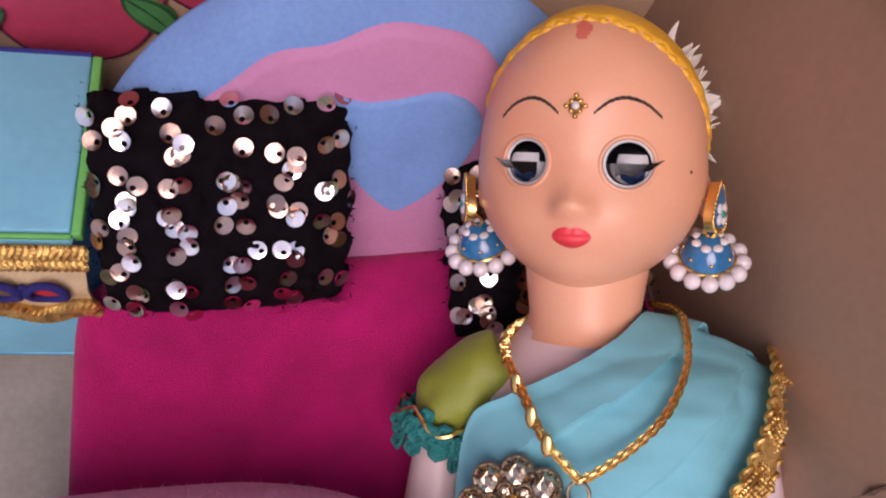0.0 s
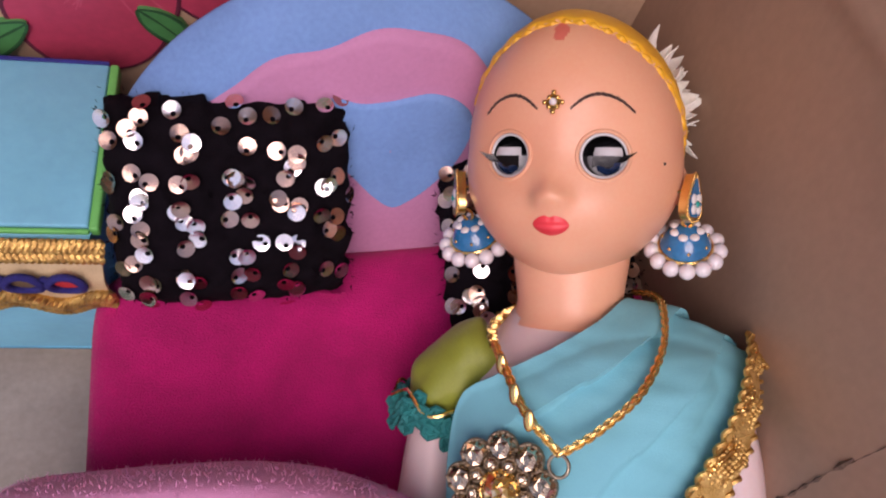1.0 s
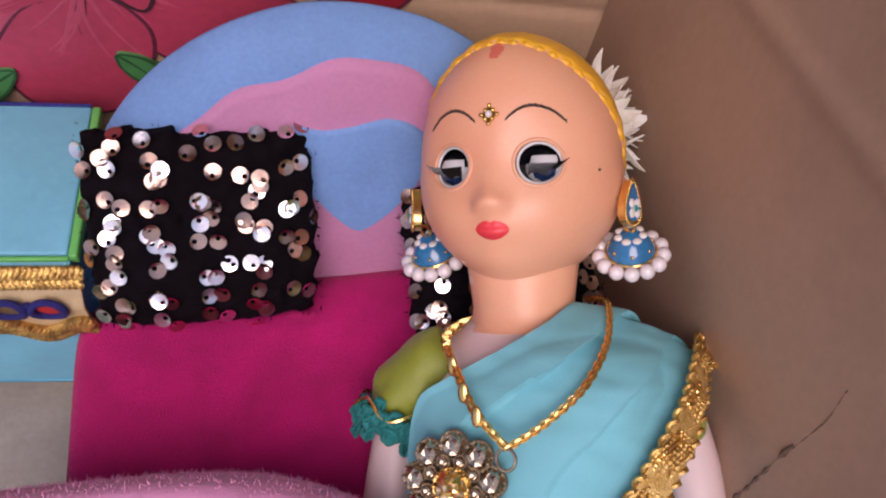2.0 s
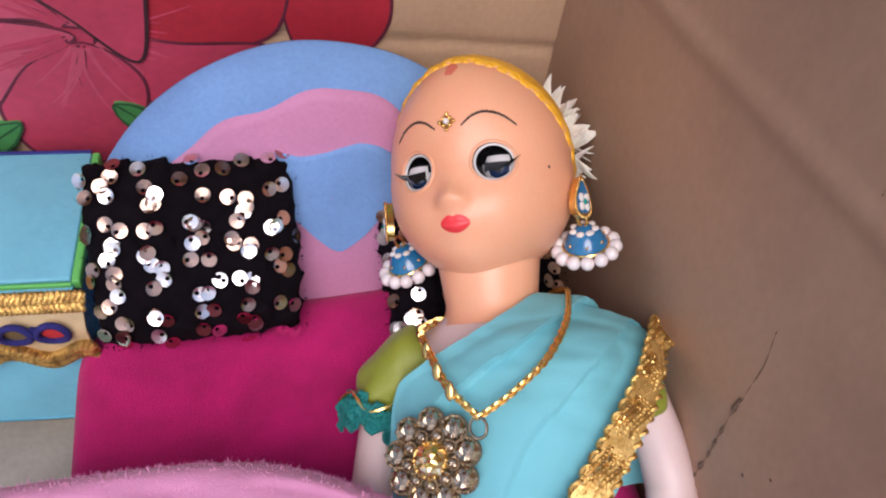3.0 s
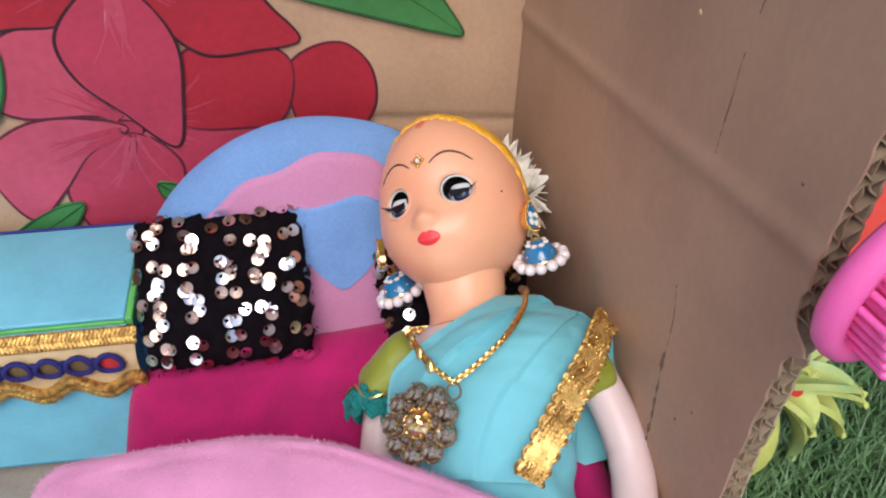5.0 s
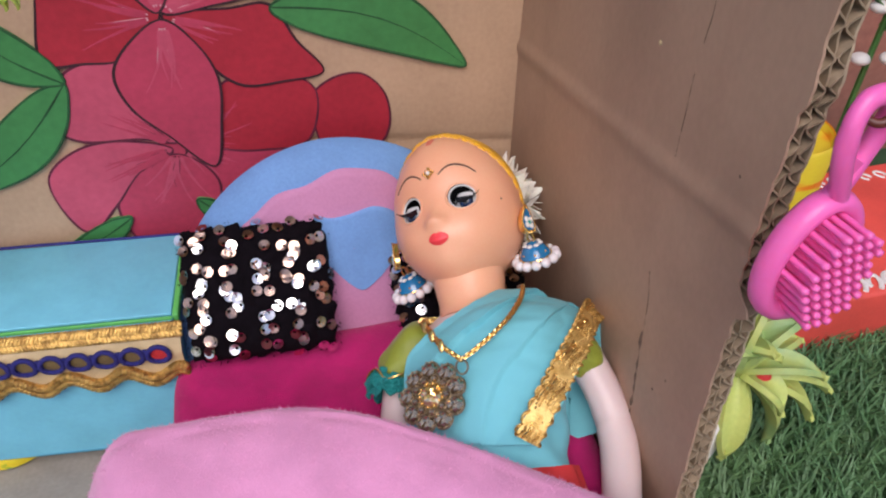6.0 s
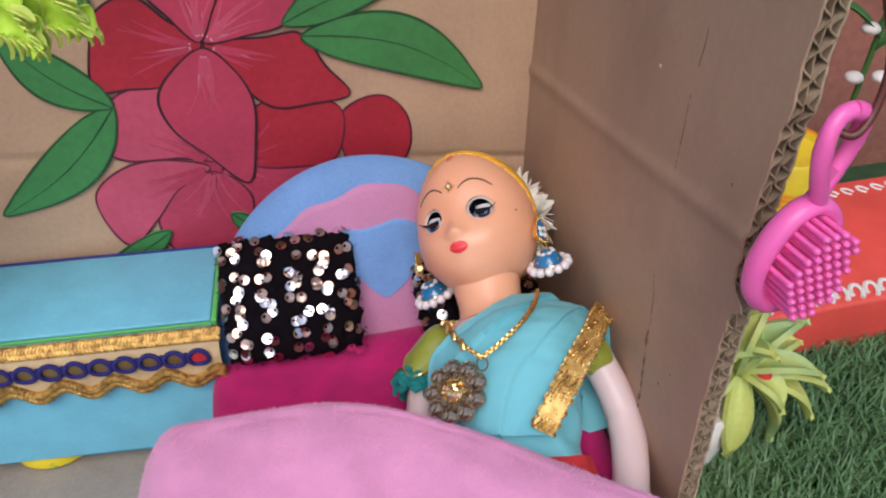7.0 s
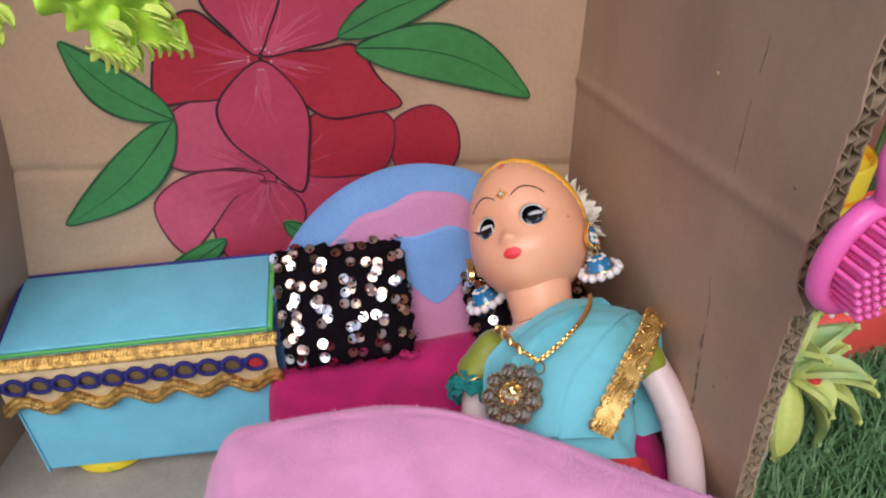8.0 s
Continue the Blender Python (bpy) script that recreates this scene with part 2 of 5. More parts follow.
part("mattress", super_box(-0.44, 1.38, -2.02, -0.66, FLOOR_Z, 0.49, 9, 80, 40, 0.02), MAGENTA, bed, "magenta felt mattress", smooth=80)

HB_X, HB_Z, HB_R = 0.435, 0.42, 0.83


def hb_face(x, z, out=0.0):
    """The leaning front of the headboard; its rim rolls back."""
    k = min(1.0, math.hypot(x - HB_X, max(0.0, z - HB_Z)) / HB_R)
    roll = 0.10 * max(0.0, (k - 0.86) / 0.14) ** 2.4
    puff = 0.006 * noise.noise((x * 4, z * 4, 1))
    return Vector((x, -0.64 + 0.42 * (z - 0.5) + roll + puff - out, z))


def hb_polar(a, k):
    return HB_X + HB_R * k * math.cos(a), HB_Z + HB_R * k * math.sin(a)


def hb_sheet(rim, out, na=96, nk=24):
    """A sheet on the headboard's front; rim(a) is how far it reaches out at each angle, and its edge turns in."""
    def at(u, v):
        a = -0.14 + (math.pi + 0.28) * u
        k = min(1.0, v * nk / (nk - 1))
        return hb_face(*hb_polar(a, rim(a) * (0.01 + 0.99 * k)), out if v < 0.999 else -0.02)
    return grid(at, na, nk)


def hb_body(u, v):
    a = -0.14 + (math.pi + 0.28) * u
    if v < 0.7:
        return hb_face(*hb_polar(a, 0.02 + 0.98 * v / 0.7))
    s = (v - 0.7) / 0.3
    p = hb_face(*hb_polar(a, 1.0 - 0.10 * s * s))
    return p + Vector((0, 0.13 * s, 0.0))


headboard = part("headboard", grid(hb_body, 110, 30), FOAM_BLUE, bed, "blue foam headboard with a round padded rim", smooth=80)


def pink_rim(a):
    return 0.875 + 0.022 * math.sin(5 * a + 0.6) + 0.016 * math.sin(9 * a + 2.0) + 0.008 * math.sin(17 * a)


part("inner_panel", hb_sheet(pink_rim, 0.014), FOAM_PINK, headboard, "pink foam panel with a wavy rim", smooth=80)
HEART = [(0.485, 0.972), (0.54, 0.985), (0.61, 0.995), (0.69, 0.965), (0.735, 0.90), (0.70, 0.78), (0.62, 0.69), (0.55, 0.64), (0.50, 0.625),
         (0.44, 0.67), (0.36, 0.76), (0.26, 0.86), (0.24, 0.95), (0.32, 0.985), (0.40, 0.965)]
outline = smooth_loop([(x, z, 0) for x, z in HEART], 6)


def heart_at(u, v):
    p = outline[int(round(u * len(outline))) % len(outline)]
    c = Vector((0.49, 0.82, 0))
    q = c + (p - c) * (0.01 + 0.99 * min(1.0, v * 12 / 11))
    dent = 0.006 * math.exp(-((q.x - 0.66) ** 2 + (q.y - 0.86) ** 2) / 0.0016)
    return hb_face(q.x, q.y, 0.026 - dent if v < 0.999 else 0.0)


part("heart", grid(heart_at, len(outline), 12, wrap=True), FOAM_BLUE, headboard, "blue foam heart", smooth=80)


def blanket_at(u, v):
    """The pink blanket over the doll's legs: u across the bed, v from its rear fold to the front, where it hangs down, as it does at its free side."""
    e = max(0.0, (0.18 - u) / 0.18)
    x = -0.88 + 2.24 * u + 0.10 * e * e
    slide = (x - 0.25 + math.sqrt((x - 0.25) ** 2 + 0.06)) / 2
    rear = -1.36 - 0.72 * slide
    top = 0.90 + 0.025 * math.sin(3.0 * u + 0.2) - 0.04 * slide
    ang = v * 3.6
    if ang < 1.6:
        q = ang / 1.6
        y = rear + 0.05 - 0.20 * q
        z = top - 0.34 * (1 - math.sin(q * math.pi * 0.5)) ** 1.8
    else:
        s = ang - 1.6
        reach = 0.45 * (1 - 0.5 * min(1.0, slide))
        y = rear - 0.15 - reach * min(s, 1.2) - 0.06 * max(0.0, s - 1.2)
        z = top - 0.05 * s * s - 0.62 * max(0.0, s - 1.05) ** 1.3
    z -= 0.75 * e ** 2.2 + 0.10 * max(0.0, u - 0.9) * 10 * max(0.0, u - 0.9)
    y -= e * e * 0.24
    w = 0.020 * math.sin(9 * u + 1.2 * v + 1.0) * math.sin(v * 1.57) + 0.022 * math.exp(-((u - 0.42 - 0.05 * v) / 0.05) ** 2) * math.sin(v * 1.57)
    w += 0.02 * noise.noise((u * 4, v * 4, 2)) + 0.007 * noise.noise((u * 14, v * 12, 5))
    return (x + 0.02 * math.sin(7 * v + 1) * e, y - w * 0.4, z + w)


blanket = solo("blanket", thick(grid(blanket_at, 90, 60), 0.045), PINK, (0.4, -1.5, 0.5), "soft pink fleece blanket folded over the bed", "blanket", smooth=80)

# ---- cabinet ----
cab = thing("cabinet", (-1.0, -0.45, FLOOR_Z), "turquoise foam-covered toy cabinet with gold and blue braid", "cabinet")
CAB_TURN = Matrix.Translation((-0.375, -0.67, 0)) @ Matrix.Rotation(radians(-5.2), 4, "Z")
CW, CD, CT, CB = 1.28, 0.54, 0.73, -0.085


def front_y(z):
    """How far the cabinet's sloping front stands out at a height."""
    return -0.10 * max(0.0, min(1.0, (0.72 - z) / 0.13)) ** 0.8


def cabm(b, slope=False):
    if slope:
        for v in b.verts:
            v.co.y += front_y(v.co.z)
    return move(b, CAB_TURN)


cb = bmesh.new()
profile = [(CD, CB), (CD, CT - 0.02), (0.005, CT - 0.02)] + [(0.005 + front_y(z), z) for z in (0.69, 0.66, 0.62, 0.58)] + [(-0.095, CB)]
slab([(y, z) for y, z in profile], -CW, 0.0, "x", cb)
bmesh.ops.bevel(cb, geom=[e for e in cb.edges if len(e.link_faces) == 2 and e.calc_face_angle(0) > 1.0], offset=0.01, segments=2, affect="EDGES")
body = part("body", cabm(cb), TURQ, cab, "turquoise foam body")
part("lid", cabm(box(-CW - 0.02, 0.0, -0.005, CD + 0.01, CT - 0.02, CT, 0.008)), TURQ, cab, "turquoise foam top")
part("edging", cabm(box(0.001, 0.028, -0.012, CD + 0.012, CT - 0.05, CT - 0.004, 0.006)), GREEN_EDGE, cab, "bright green tape edge")
part("edging", cabm(box(-CW - 0.02, 0.0, -0.018, -0.004, CT - 0.034, CT - 0.016, 0.004)), GREEN_EDGE, cab, "bright green tape edge")
part("edging", cabm(tube([(-CW, CD + 0.01, CT + 0.004), (-0.7, CD + 0.012, CT + 0.006), (0, CD + 0.01, CT + 0.001)], 0.007, 6)), BRAID_BLUE, cab, "dark blue cord along the rear edge")
part("edging", cabm(tube([(-CW - 0.02, -0.01, CT), (-CW - 0.022, 0.3, CT), (-CW - 0.02, CD, CT)], 0.009, 6)), BRAID_BLUE, cab, "dark blue cord along the side edge")
ribbon = part("ribbon", cabm(thick(grid(lambda u, v: (-CW - 0.02 + (CW + 0.05) * u, -0.022 + front_y(0.46 + 0.245 * v), 0.46 + 0.245 * v), 2, 16), 0.012)), CREAM, cab, "cream ribbon backing")


def twist(z, r, turns, ph, amp, y=-0.036, wave=0.0, n=420):
    """One strand of a braid along the cabinet's front."""
    pts = []
    for i in range(n + 1):
        x = -CW - 0.03 + (CW + 0.07) * i / n
        t = turns * 2 * math.pi * i / n + ph
        pts.append((x, y - amp * 0.6 * math.cos(t), z + amp * math.sin(t) + wave * 0.45 * math.sin(2 * math.pi * (x + 0.05) / 0.245)))
    return tube(pts, r, 6)


for z, ph in ((0.700, 0.0), (0.700, 3.14), (0.678, 1.2), (0.678, 4.34)):
    part("gold_cord", cabm(twist(z, 0.0085, 40 if z > 0.69 else -40, ph, 0.0085, n=600), True), GOLD, ribbon, "twisted gold cord")
for ph, dz in ((0.0, 0.0), (3.1, 0.0), (1.5, 0.034), (4.6, 0.034)):
    part("scalloped_braid", cabm(twist(0.455 + dz, 0.0145, 44, ph, 0.011, -0.036, 0.075), True), GOLD, ribbon, "scalloped gold braid")
part("scalloped_braid", cabm(twist(0.430, 0.007, 44, 0.7, 0.004, -0.030, 0.075), True), BRAID_BLUE, ribbon, "dark blue lower edge of the braid")
ring_bm = tube([(0.048 * math.cos(a), -0.004 * math.cos(2 * a), 0.047 * math.sin(a)) for a in (2 * math.pi * k / 24 for k in range(24))], 0.0120, 8, closed=True, up=(0, 1, 0))
RING = raw(ring_bm, "ring", [BRAID_BLUE])
DISC = raw(lathe([(0.0, 0.0), (0.036, 0.0), (0.038, 0.006), (0.0, 0.010)], 16), "sequin_disc", [paint("bronze_disc", (0.36, 0.25, 0.10), 0.3, 0.2, 200, 1200, 0.3, metal=0.6)])
DISC_RED = raw(lathe([(0.0, 0.0), (0.036, 0.0), (0.038, 0.006), (0.0, 0.010)], 16), "sequin_disc", [RED])
for k in range(11):
    x = -0.070 - 0.115 * k
    piece("ring", RING, CAB_TURN @ Matrix.Translation((x, -0.038 + front_y(0.60), 0.600)), ribbon)
    piece("disc", DISC_RED if k == 0 else DISC, CAB_TURN @ Matrix.Translation((x, -0.026 + front_y(0.60), 0.600)) @ Matrix.Rotation(radians(90), 4, "X"), ribbon)
    for dz in (0.03, -0.03):
        piece("knot", RING, CAB_TURN @ Matrix.Translation((x - 0.0575, -0.034 + front_y(0.60), 0.600 + dz * 0.2)) @ Matrix.Diagonal((0.35, 0.8, 0.45, 1)), ribbon)
YELLOW = paint("yellow_plastic", (0.75, 0.60, 0.02), 0.4, 0.1, 60, 800, 0.05, second=(0.10, 0.40, 0.05), mix=(0.48, 0.52))
for x, y in ((-1.36, -0.43), (-0.62, -0.45)):
    part("foot", move(lathe([(0.0, 0.0), (0.20, 0.0), (0.24, 0.03), (0.24, 0.085), (0.21, 0.115), (0.0, 0.115)], 32), Matrix.Translation((x, y, FLOOR_Z))), YELLOW, cab, "yellow and green round foot")

rnd = random.Random(31)
tufts = bmesh.new()
for _ in range(14000):
    u, v = rnd.random(), rnd.uniform(0.02, 0.80)
    p, q, r = (Vector(blanket_at(*s)) for s in ((u, v), (min(1, u + 0.004), v), (u, v + 0.004)))
    n = (q - p).cross(r - p)
    if n.length < rnd.random() * 5.5e-5:
        continue
    n = n.normalized()
    n = n if n.z > 0 else -n
    w = (q - p).normalized() * 0.0016
    tip = p + n * rnd.uniform(0.003, 0.008) + Vector((rnd.gauss(0, 0.005), rnd.gauss(0, 0.005), rnd.gauss(0, 0.003)))
    tufts.faces.new([tufts.verts.new(p - w), tufts.verts.new(p + w), tufts.verts.new(tip)])
tagged(part("fuzz", tufts, PINK, blanket, "fine pink fleece fuzz", smooth=0), kind="stuff")

# ---- sequinned pillows ----
SEQUIN = paint("sequin_silver", (0.94, 0.90, 0.88), 0.20, 0.05, 300, 2000, 0.05, metal=1.0, random=0.12)
SEQUIN_ROSE = paint("sequin_rose", (0.54, 0.37, 0.29), 0.18, 0.05, 300, 2000, 0.05, metal=1.0, random=0.2)


def sequin_mesh(mat):
    """A thin cupped disc with a small hole near its rim."""
    b = bmesh.new()
    n, rim, hole = 20, [], []
    for k in range(n):
        a = 2 * math.pi * k / n
        rim.append(b.verts.new((0.0250 * math.cos(a), 0.0250 * math.sin(a), 0.0026)))
        hole.append(b.verts.new((0.0075 * math.cos(a), 0.011 + 0.0075 * math.sin(a), 0.0005)))
    for k in range(n):
        b.faces.new((rim[k], rim[(k + 1) % n], hole[(k + 1) % n], hole[k]))
    return raw(b, "sequin", [mat], 80)


SEQ = [sequin_mesh(SEQUIN), sequin_mesh(SEQUIN_ROSE)]


def pillow(m, wide, high, deep, label, seed, rows):
    """A stuffed velvet pillow with hanging sequins sewn on in uneven columns; m places its centre, z along its front."""
    rnd = random.Random(seed)
    base = m.translation
    ob = thing("pillow", base, label, "pillow", "pillows on the bed")

    def front(x, y):
        e = max(0.0, (1 - abs(x) ** 3.5)) ** 0.5 * max(0.0, (1 - abs(y) ** 3.5)) ** 0.5
        return deep * (0.18 + 0.82 * e)

    def at(sign):
        def fn(u, v):
            x, y = 2 * u - 1, 2 * v - 1
            pinch = 1 - 0.03 * (1 - abs(y) ** 2) * abs(x) ** 3 - 0.07 * x * x * y * y
            pinch2 = 1 - 0.03 * (1 - abs(x) ** 2) * abs(y) ** 3 - 0.07 * x * x * y * y
            rough = 0.022 * noise.noise((x * 6, y * 6, seed)) + 0.008 * noise.noise((x * 25, y * 25, seed))
            d = front(x, y) if max(abs(x), abs(y)) < 0.999 else 0.0
            return m @ Vector((wide / 2 * x * pinch + rough, high / 2 * y * pinch2 + rough, sign * (d + rough)))
        return fn
    b = merge(grid(at(1), 44, 38), grid(at(-1), 44, 38))
    bmesh.ops.remove_doubles(b, verts=b.verts, dist=0.002)
    part("cover", b, VELVET, ob, "black velvet cover", smooth=80)
    fuzz = bmesh.new()
    for _ in range(160):
        s = rnd.random() * 4
        x, y = ((2 * (s % 1) - 1), (1 if s < 1 else -1)) if s < 2 else ((1 if s < 3 else -1), 2 * (s % 1) - 1)
        p = m @ Vector((wide / 2 * x * 0.985, high / 2 * y * 0.985, rnd.uniform(-0.04, 0.06)))
        q = p + (m.to_3x3() @ Vector((x * rnd.random(), y * rnd.random(), rnd.uniform(-.6, .6)))).normalized() * rnd.uniform(0.008, 0.022)
        o = Vector((rnd.uniform(-1, 1), rnd.uniform(-1, 1), rnd.uniform(-1, 1))) * 0.003
        fuzz.faces.new([fuzz.verts.new(p - o), fuzz.verts.new(p + o), fuzz.verts.new(q)])
    tagged(part("nap", fuzz, VELVET, ob, "fuzzy black velvet nap", smooth=0), kind="stuff")
    for cx, n in rows:
        for k in range(n):
            x = cx + rnd.gauss(0, 0.032)
            y = max(-0.97, min(0.95, -0.95 + 1.9 * (k + rnd.uniform(-0.25, 1.25)) / n))
            d = front(x, y) + 0.004 + 0.020 * rnd.random()
            e = 0.06
            nx, ny = -(front(x + e, y) - front(x - e, y)) / (2 * e * wide / 2), -(front(x, y + e) - front(x, y - e)) / (2 * e * high / 2)
            nrm = Vector((nx * 0.8 + rnd.gauss(0, 0.17), ny * 0.8 + rnd.gauss(0.0, 0.17), 1)).normalized()
            q = nrm.to_track_quat("Z", "Y").to_matrix().to_4x4() @ Matrix.Rotation(rnd.gauss(0, 0.5), 4, "Z")
            piece("sequin", SEQ[rnd.random() < 0.58], m @ Matrix.Translation((wide / 2 * x, high / 2 * y, d)) @ q, ob)
    return ob


def frame_of(tl, tr, bl, lift=0.0):
    """A pose from three corners of a face: its centre, x to the right, y up the face, z out of it."""
    tl, tr, bl = Vector(tl), Vector(tr), Vector(bl)
    x = (tr - tl).normalized()
    z = x.cross(tl - bl).normalized()
    y = z.cross(x)
    m = Matrix((x, y, z)).transposed().to_4x4()
    m.translation = (tr + bl) / 2 + z * lift
    return m


COLS = [(-0.90, 8), (-0.72, 12), (-0.66, 6), (-0.39, 11), (-0.30, 7), (0.02, 10), (0.14, 8), (0.36, 9), (0.47, 10), (0.75, 8), (0.86, 8)]
pillow(frame_of((-0.31, -0.45, 1.00), (0.36, -0.45, 0.97), (-0.31, -0.85, 0.57), -0.05), 0.70, 0.64, 0.14,
       "black velvet pillow sewn with hanging silver sequins, beside the cabinet", 3, COLS)
pillow(frame_of((0.65, -0.50, 0.68), (1.28, -0.50, 0.68), (0.65, -0.99, 0.50), 0.03), 0.66, 0.56, 0.11,
       "black velvet pillow with sequins lying behind the doll", 8, COLS)

# ---- doll: one mesh, in its own frame (x to its left, y to its back, z up from the middle of the head) ----
DOLL = pose(0.957, -0.695, 1.07, -58, -25, -19.5)
SKIN = paint("vinyl_skin", (0.86, 0.44, 0.265), 0.36, 0.05, 26, 900, 0.02, sss=0.14, second=(0.84, 0.375, 0.22), mix=(0.42, 0.72))
LIMB = paint("pale_plastic", (0.76, 0.60, 0.58), 0.38, 0.03, 30, 900, 0.02, sss=0.15)
HAIR = paint("yellow_hair_paint", (0.86, 0.45, 0.025), 0.36, 0.12, 70, 700, 0.15, stretch=(1, 0.3, 1))
LIPS = paint("red_lip_paint", (0.80, 0.05, 0.06), 0.40, 0.15, 90, 900, 0.05)
BROW = paint("black_pencil", (0.06, 0.032, 0.026), 0.7, 0.4, 300, 2000, 0.3)
EYE_WHITE = paint("eye_white", (0.68, 0.68, 0.68), 0.2, 0.05, coat=0.5)
EYE_DARK = paint("eye_iris", (0.012, 0.030, 0.085), 0.12, 0.4, 250, 900, 0.0, coat=1.0)
EYE_BLACK = paint("eye_black", (0.006, 0.006, 0.007), 0.25, 0.1)
BLUSH = paint("red_powder", (0.74, 0.17, 0.12), 0.42, 0.05, 40, 900, 0.02, sss=0.12)
SKIN_MATS = [SKIN, LIMB, HAIR, LIPS, BROW, EYE_WHITE, EYE_DARK, EYE_BLACK, BLUSH]


def bell(dx, dz, s):
    return math.exp(-(dx * dx + dz * dz) / (2 * s * s))


HX, HY, HZ = 0.288, 0.312, 0.350


def hairline(p):
    """Positive behind the scalloped hairline."""
    a = math.atan2(p.x, p.z + 0.15)
    return p.z - (0.305 - 1.12 * (p.y + 0.215)) + 0.009 * abs(math.sin(22 * a)) - 0.006


def head_at(u, v):
    a, e = 2 * math.pi * u, math.pi * (v - 0.5)
    full = (max(0.0, 1 - abs(math.sin(e)) ** 2.7)) ** (1 / 2.7)  # a full forehead and chin
    p = Vector((HX * math.cos(e) * math.cos(a), (HY * full if math.sin(a) < 0 else 0.285 * math.cos(e)) * math.sin(a), HZ * math.sin(e)))
    if p.z < 0:
        p.x *= 1 + 0.05 * math.sin(math.pi * min(1, -p.z / 0.33))
    if p.y < 0:
        f = 0.033 * bell(p.x, p.z + 0.125, 0.025) + 0.009 * bell(p.x, p.z + 0.07, 0.03)
        f += 0.011 * (bell(p.x - 0.032, p.z + 0.134, 0.014) + bell(p.x + 0.032, p.z + 0.134, 0.014))
        f += 0.014 * bell(p.x, p.z + 0.200, 0.045) + 0.016 * bell(p.x, p.z + 0.285, 0.05)
        f += 0.016 * (bell(p.x - 0.15, p.z + 0.17, 0.07) + bell(p.x + 0.15, p.z + 0.17, 0.07))
        f -= 0.024 * (bell(p.x - 0.117, p.z + 0.03, 0.070) + bell(p.x + 0.117, p.z + 0.03, 0.070))
        f -= 0.010 * bell(p.x, (p.z + 0.245) * 2, 0.05)
        p.y -= f
    h = hairline(p)
    if h > 0:
        n = Vector((p.x / HX ** 2, p.y / HY ** 2, p.z / HZ ** 2)).normalized()
        groove = 0.5 + 0.5 * math.sin(44 * math.atan2(p.x, p.z + 0.15))
        p += n * (0.013 * min(1, h / 0.018) - 0.005 * groove * max(0, 1 - h / 0.16))
    return p


def face_point(x, z, out=0.0):
    """A point on the front of the face."""
    e = math.asin(max(-1, min(1, z / HZ)))
    k = 1 + 0.05 * math.sin(math.pi * min(1, -z / 0.33)) if z < 0 else 1
    s = max(-1, min(1, x / (HX * math.cos(e) * k)))
    p = head_at((math.pi * 1.5 + math.asin(s)) / (2 * math.pi), e / math.pi + 0.5)
    n = Vector((p.x / HX ** 2, p.y / HY ** 2, p.z / HZ ** 2)).normalized()
    return p + n * out


EYE_X, EYE_Z, EYE_R = 0.117, -0.030, 0.060
head = grid(head_at, 220, 150, wrap=True)
bmesh.ops.remove_doubles(head, verts=head.verts, dist=1e-4)
for f in head.faces:
    c = f.calc_center_median()
    f.material_index = 2 if hairline(c) > 0.008 else 0
    if c.y < 0 and f.material_index == 0 and math.hypot(c.x * 1.1, (c.z - 0.276) * 0.75) < 0.021 + 0.006 * noise.noise(c * 60):
        f.material_index = 8
bmesh.ops.delete(head, geom=[f for f in head.faces if (c := f.calc_center_median()).y < 0 and math.hypot(abs(c.x) - EYE_X, c.z - EYE_Z) < EYE_R - 0.002], context="FACES")
doll = head
ridge = []
for k in range(301):
    th = radians(-118 + 236 * k / 300)
    for q in range(400):
        s = 0.2 + 2.7 * q / 400
        full = (max(0.0, 1 - abs(math.sin(s) * math.cos(th)) ** 2.7)) ** (1 / 2.7)
        side = math.sin(s) * math.sin(th)
        deep = math.sqrt(max(0.0, 1 - side ** 2 / max(1e-6, 1 - (math.sin(s) * math.cos(th)) ** 2)))
        p = Vector((HX * side, -HY * full * deep if math.cos(s) > 0 else 0.285 * -math.cos(s), HZ * math.sin(s) * math.cos(th)))
        if hairline(p) > 0.004:
            ridge.append(p)
            break
merge(doll, tube(ridge, lambda t: 0.0065 + 0.0035 * math.sin(190 * t), 6), 2)
SECTION = [(-0.40, 0.138, 0.128), (-0.455, 0.150, 0.140), (-0.49, 0.22, 0.16), (-0.54, 0.31, 0.20), (-0.62, 0.36, 0.245), (-0.72, 0.36, 0.270),
           (-0.90, 0.31, 0.270), (-1.10, 0.27, 0.24), (-1.30, 0.31, 0.25), (-1.45, 0.33, 0.26)]


def torso(z, grow=0.0):
    zs = [-s[0] for s in SECTION]
    return float(np.interp(-z, zs, [s[1] for s in SECTION])) + grow, float(np.interp(-z, zs, [s[2] for s in SECTION])) + grow


def torso_at(u, v):
    z = -0.42 - 1.0 * v
    rx, ry = torso(z)
    a = 2 * math.pi * u
    return (rx * math.cos(a), ry * math.sin(a) + 0.01, z)


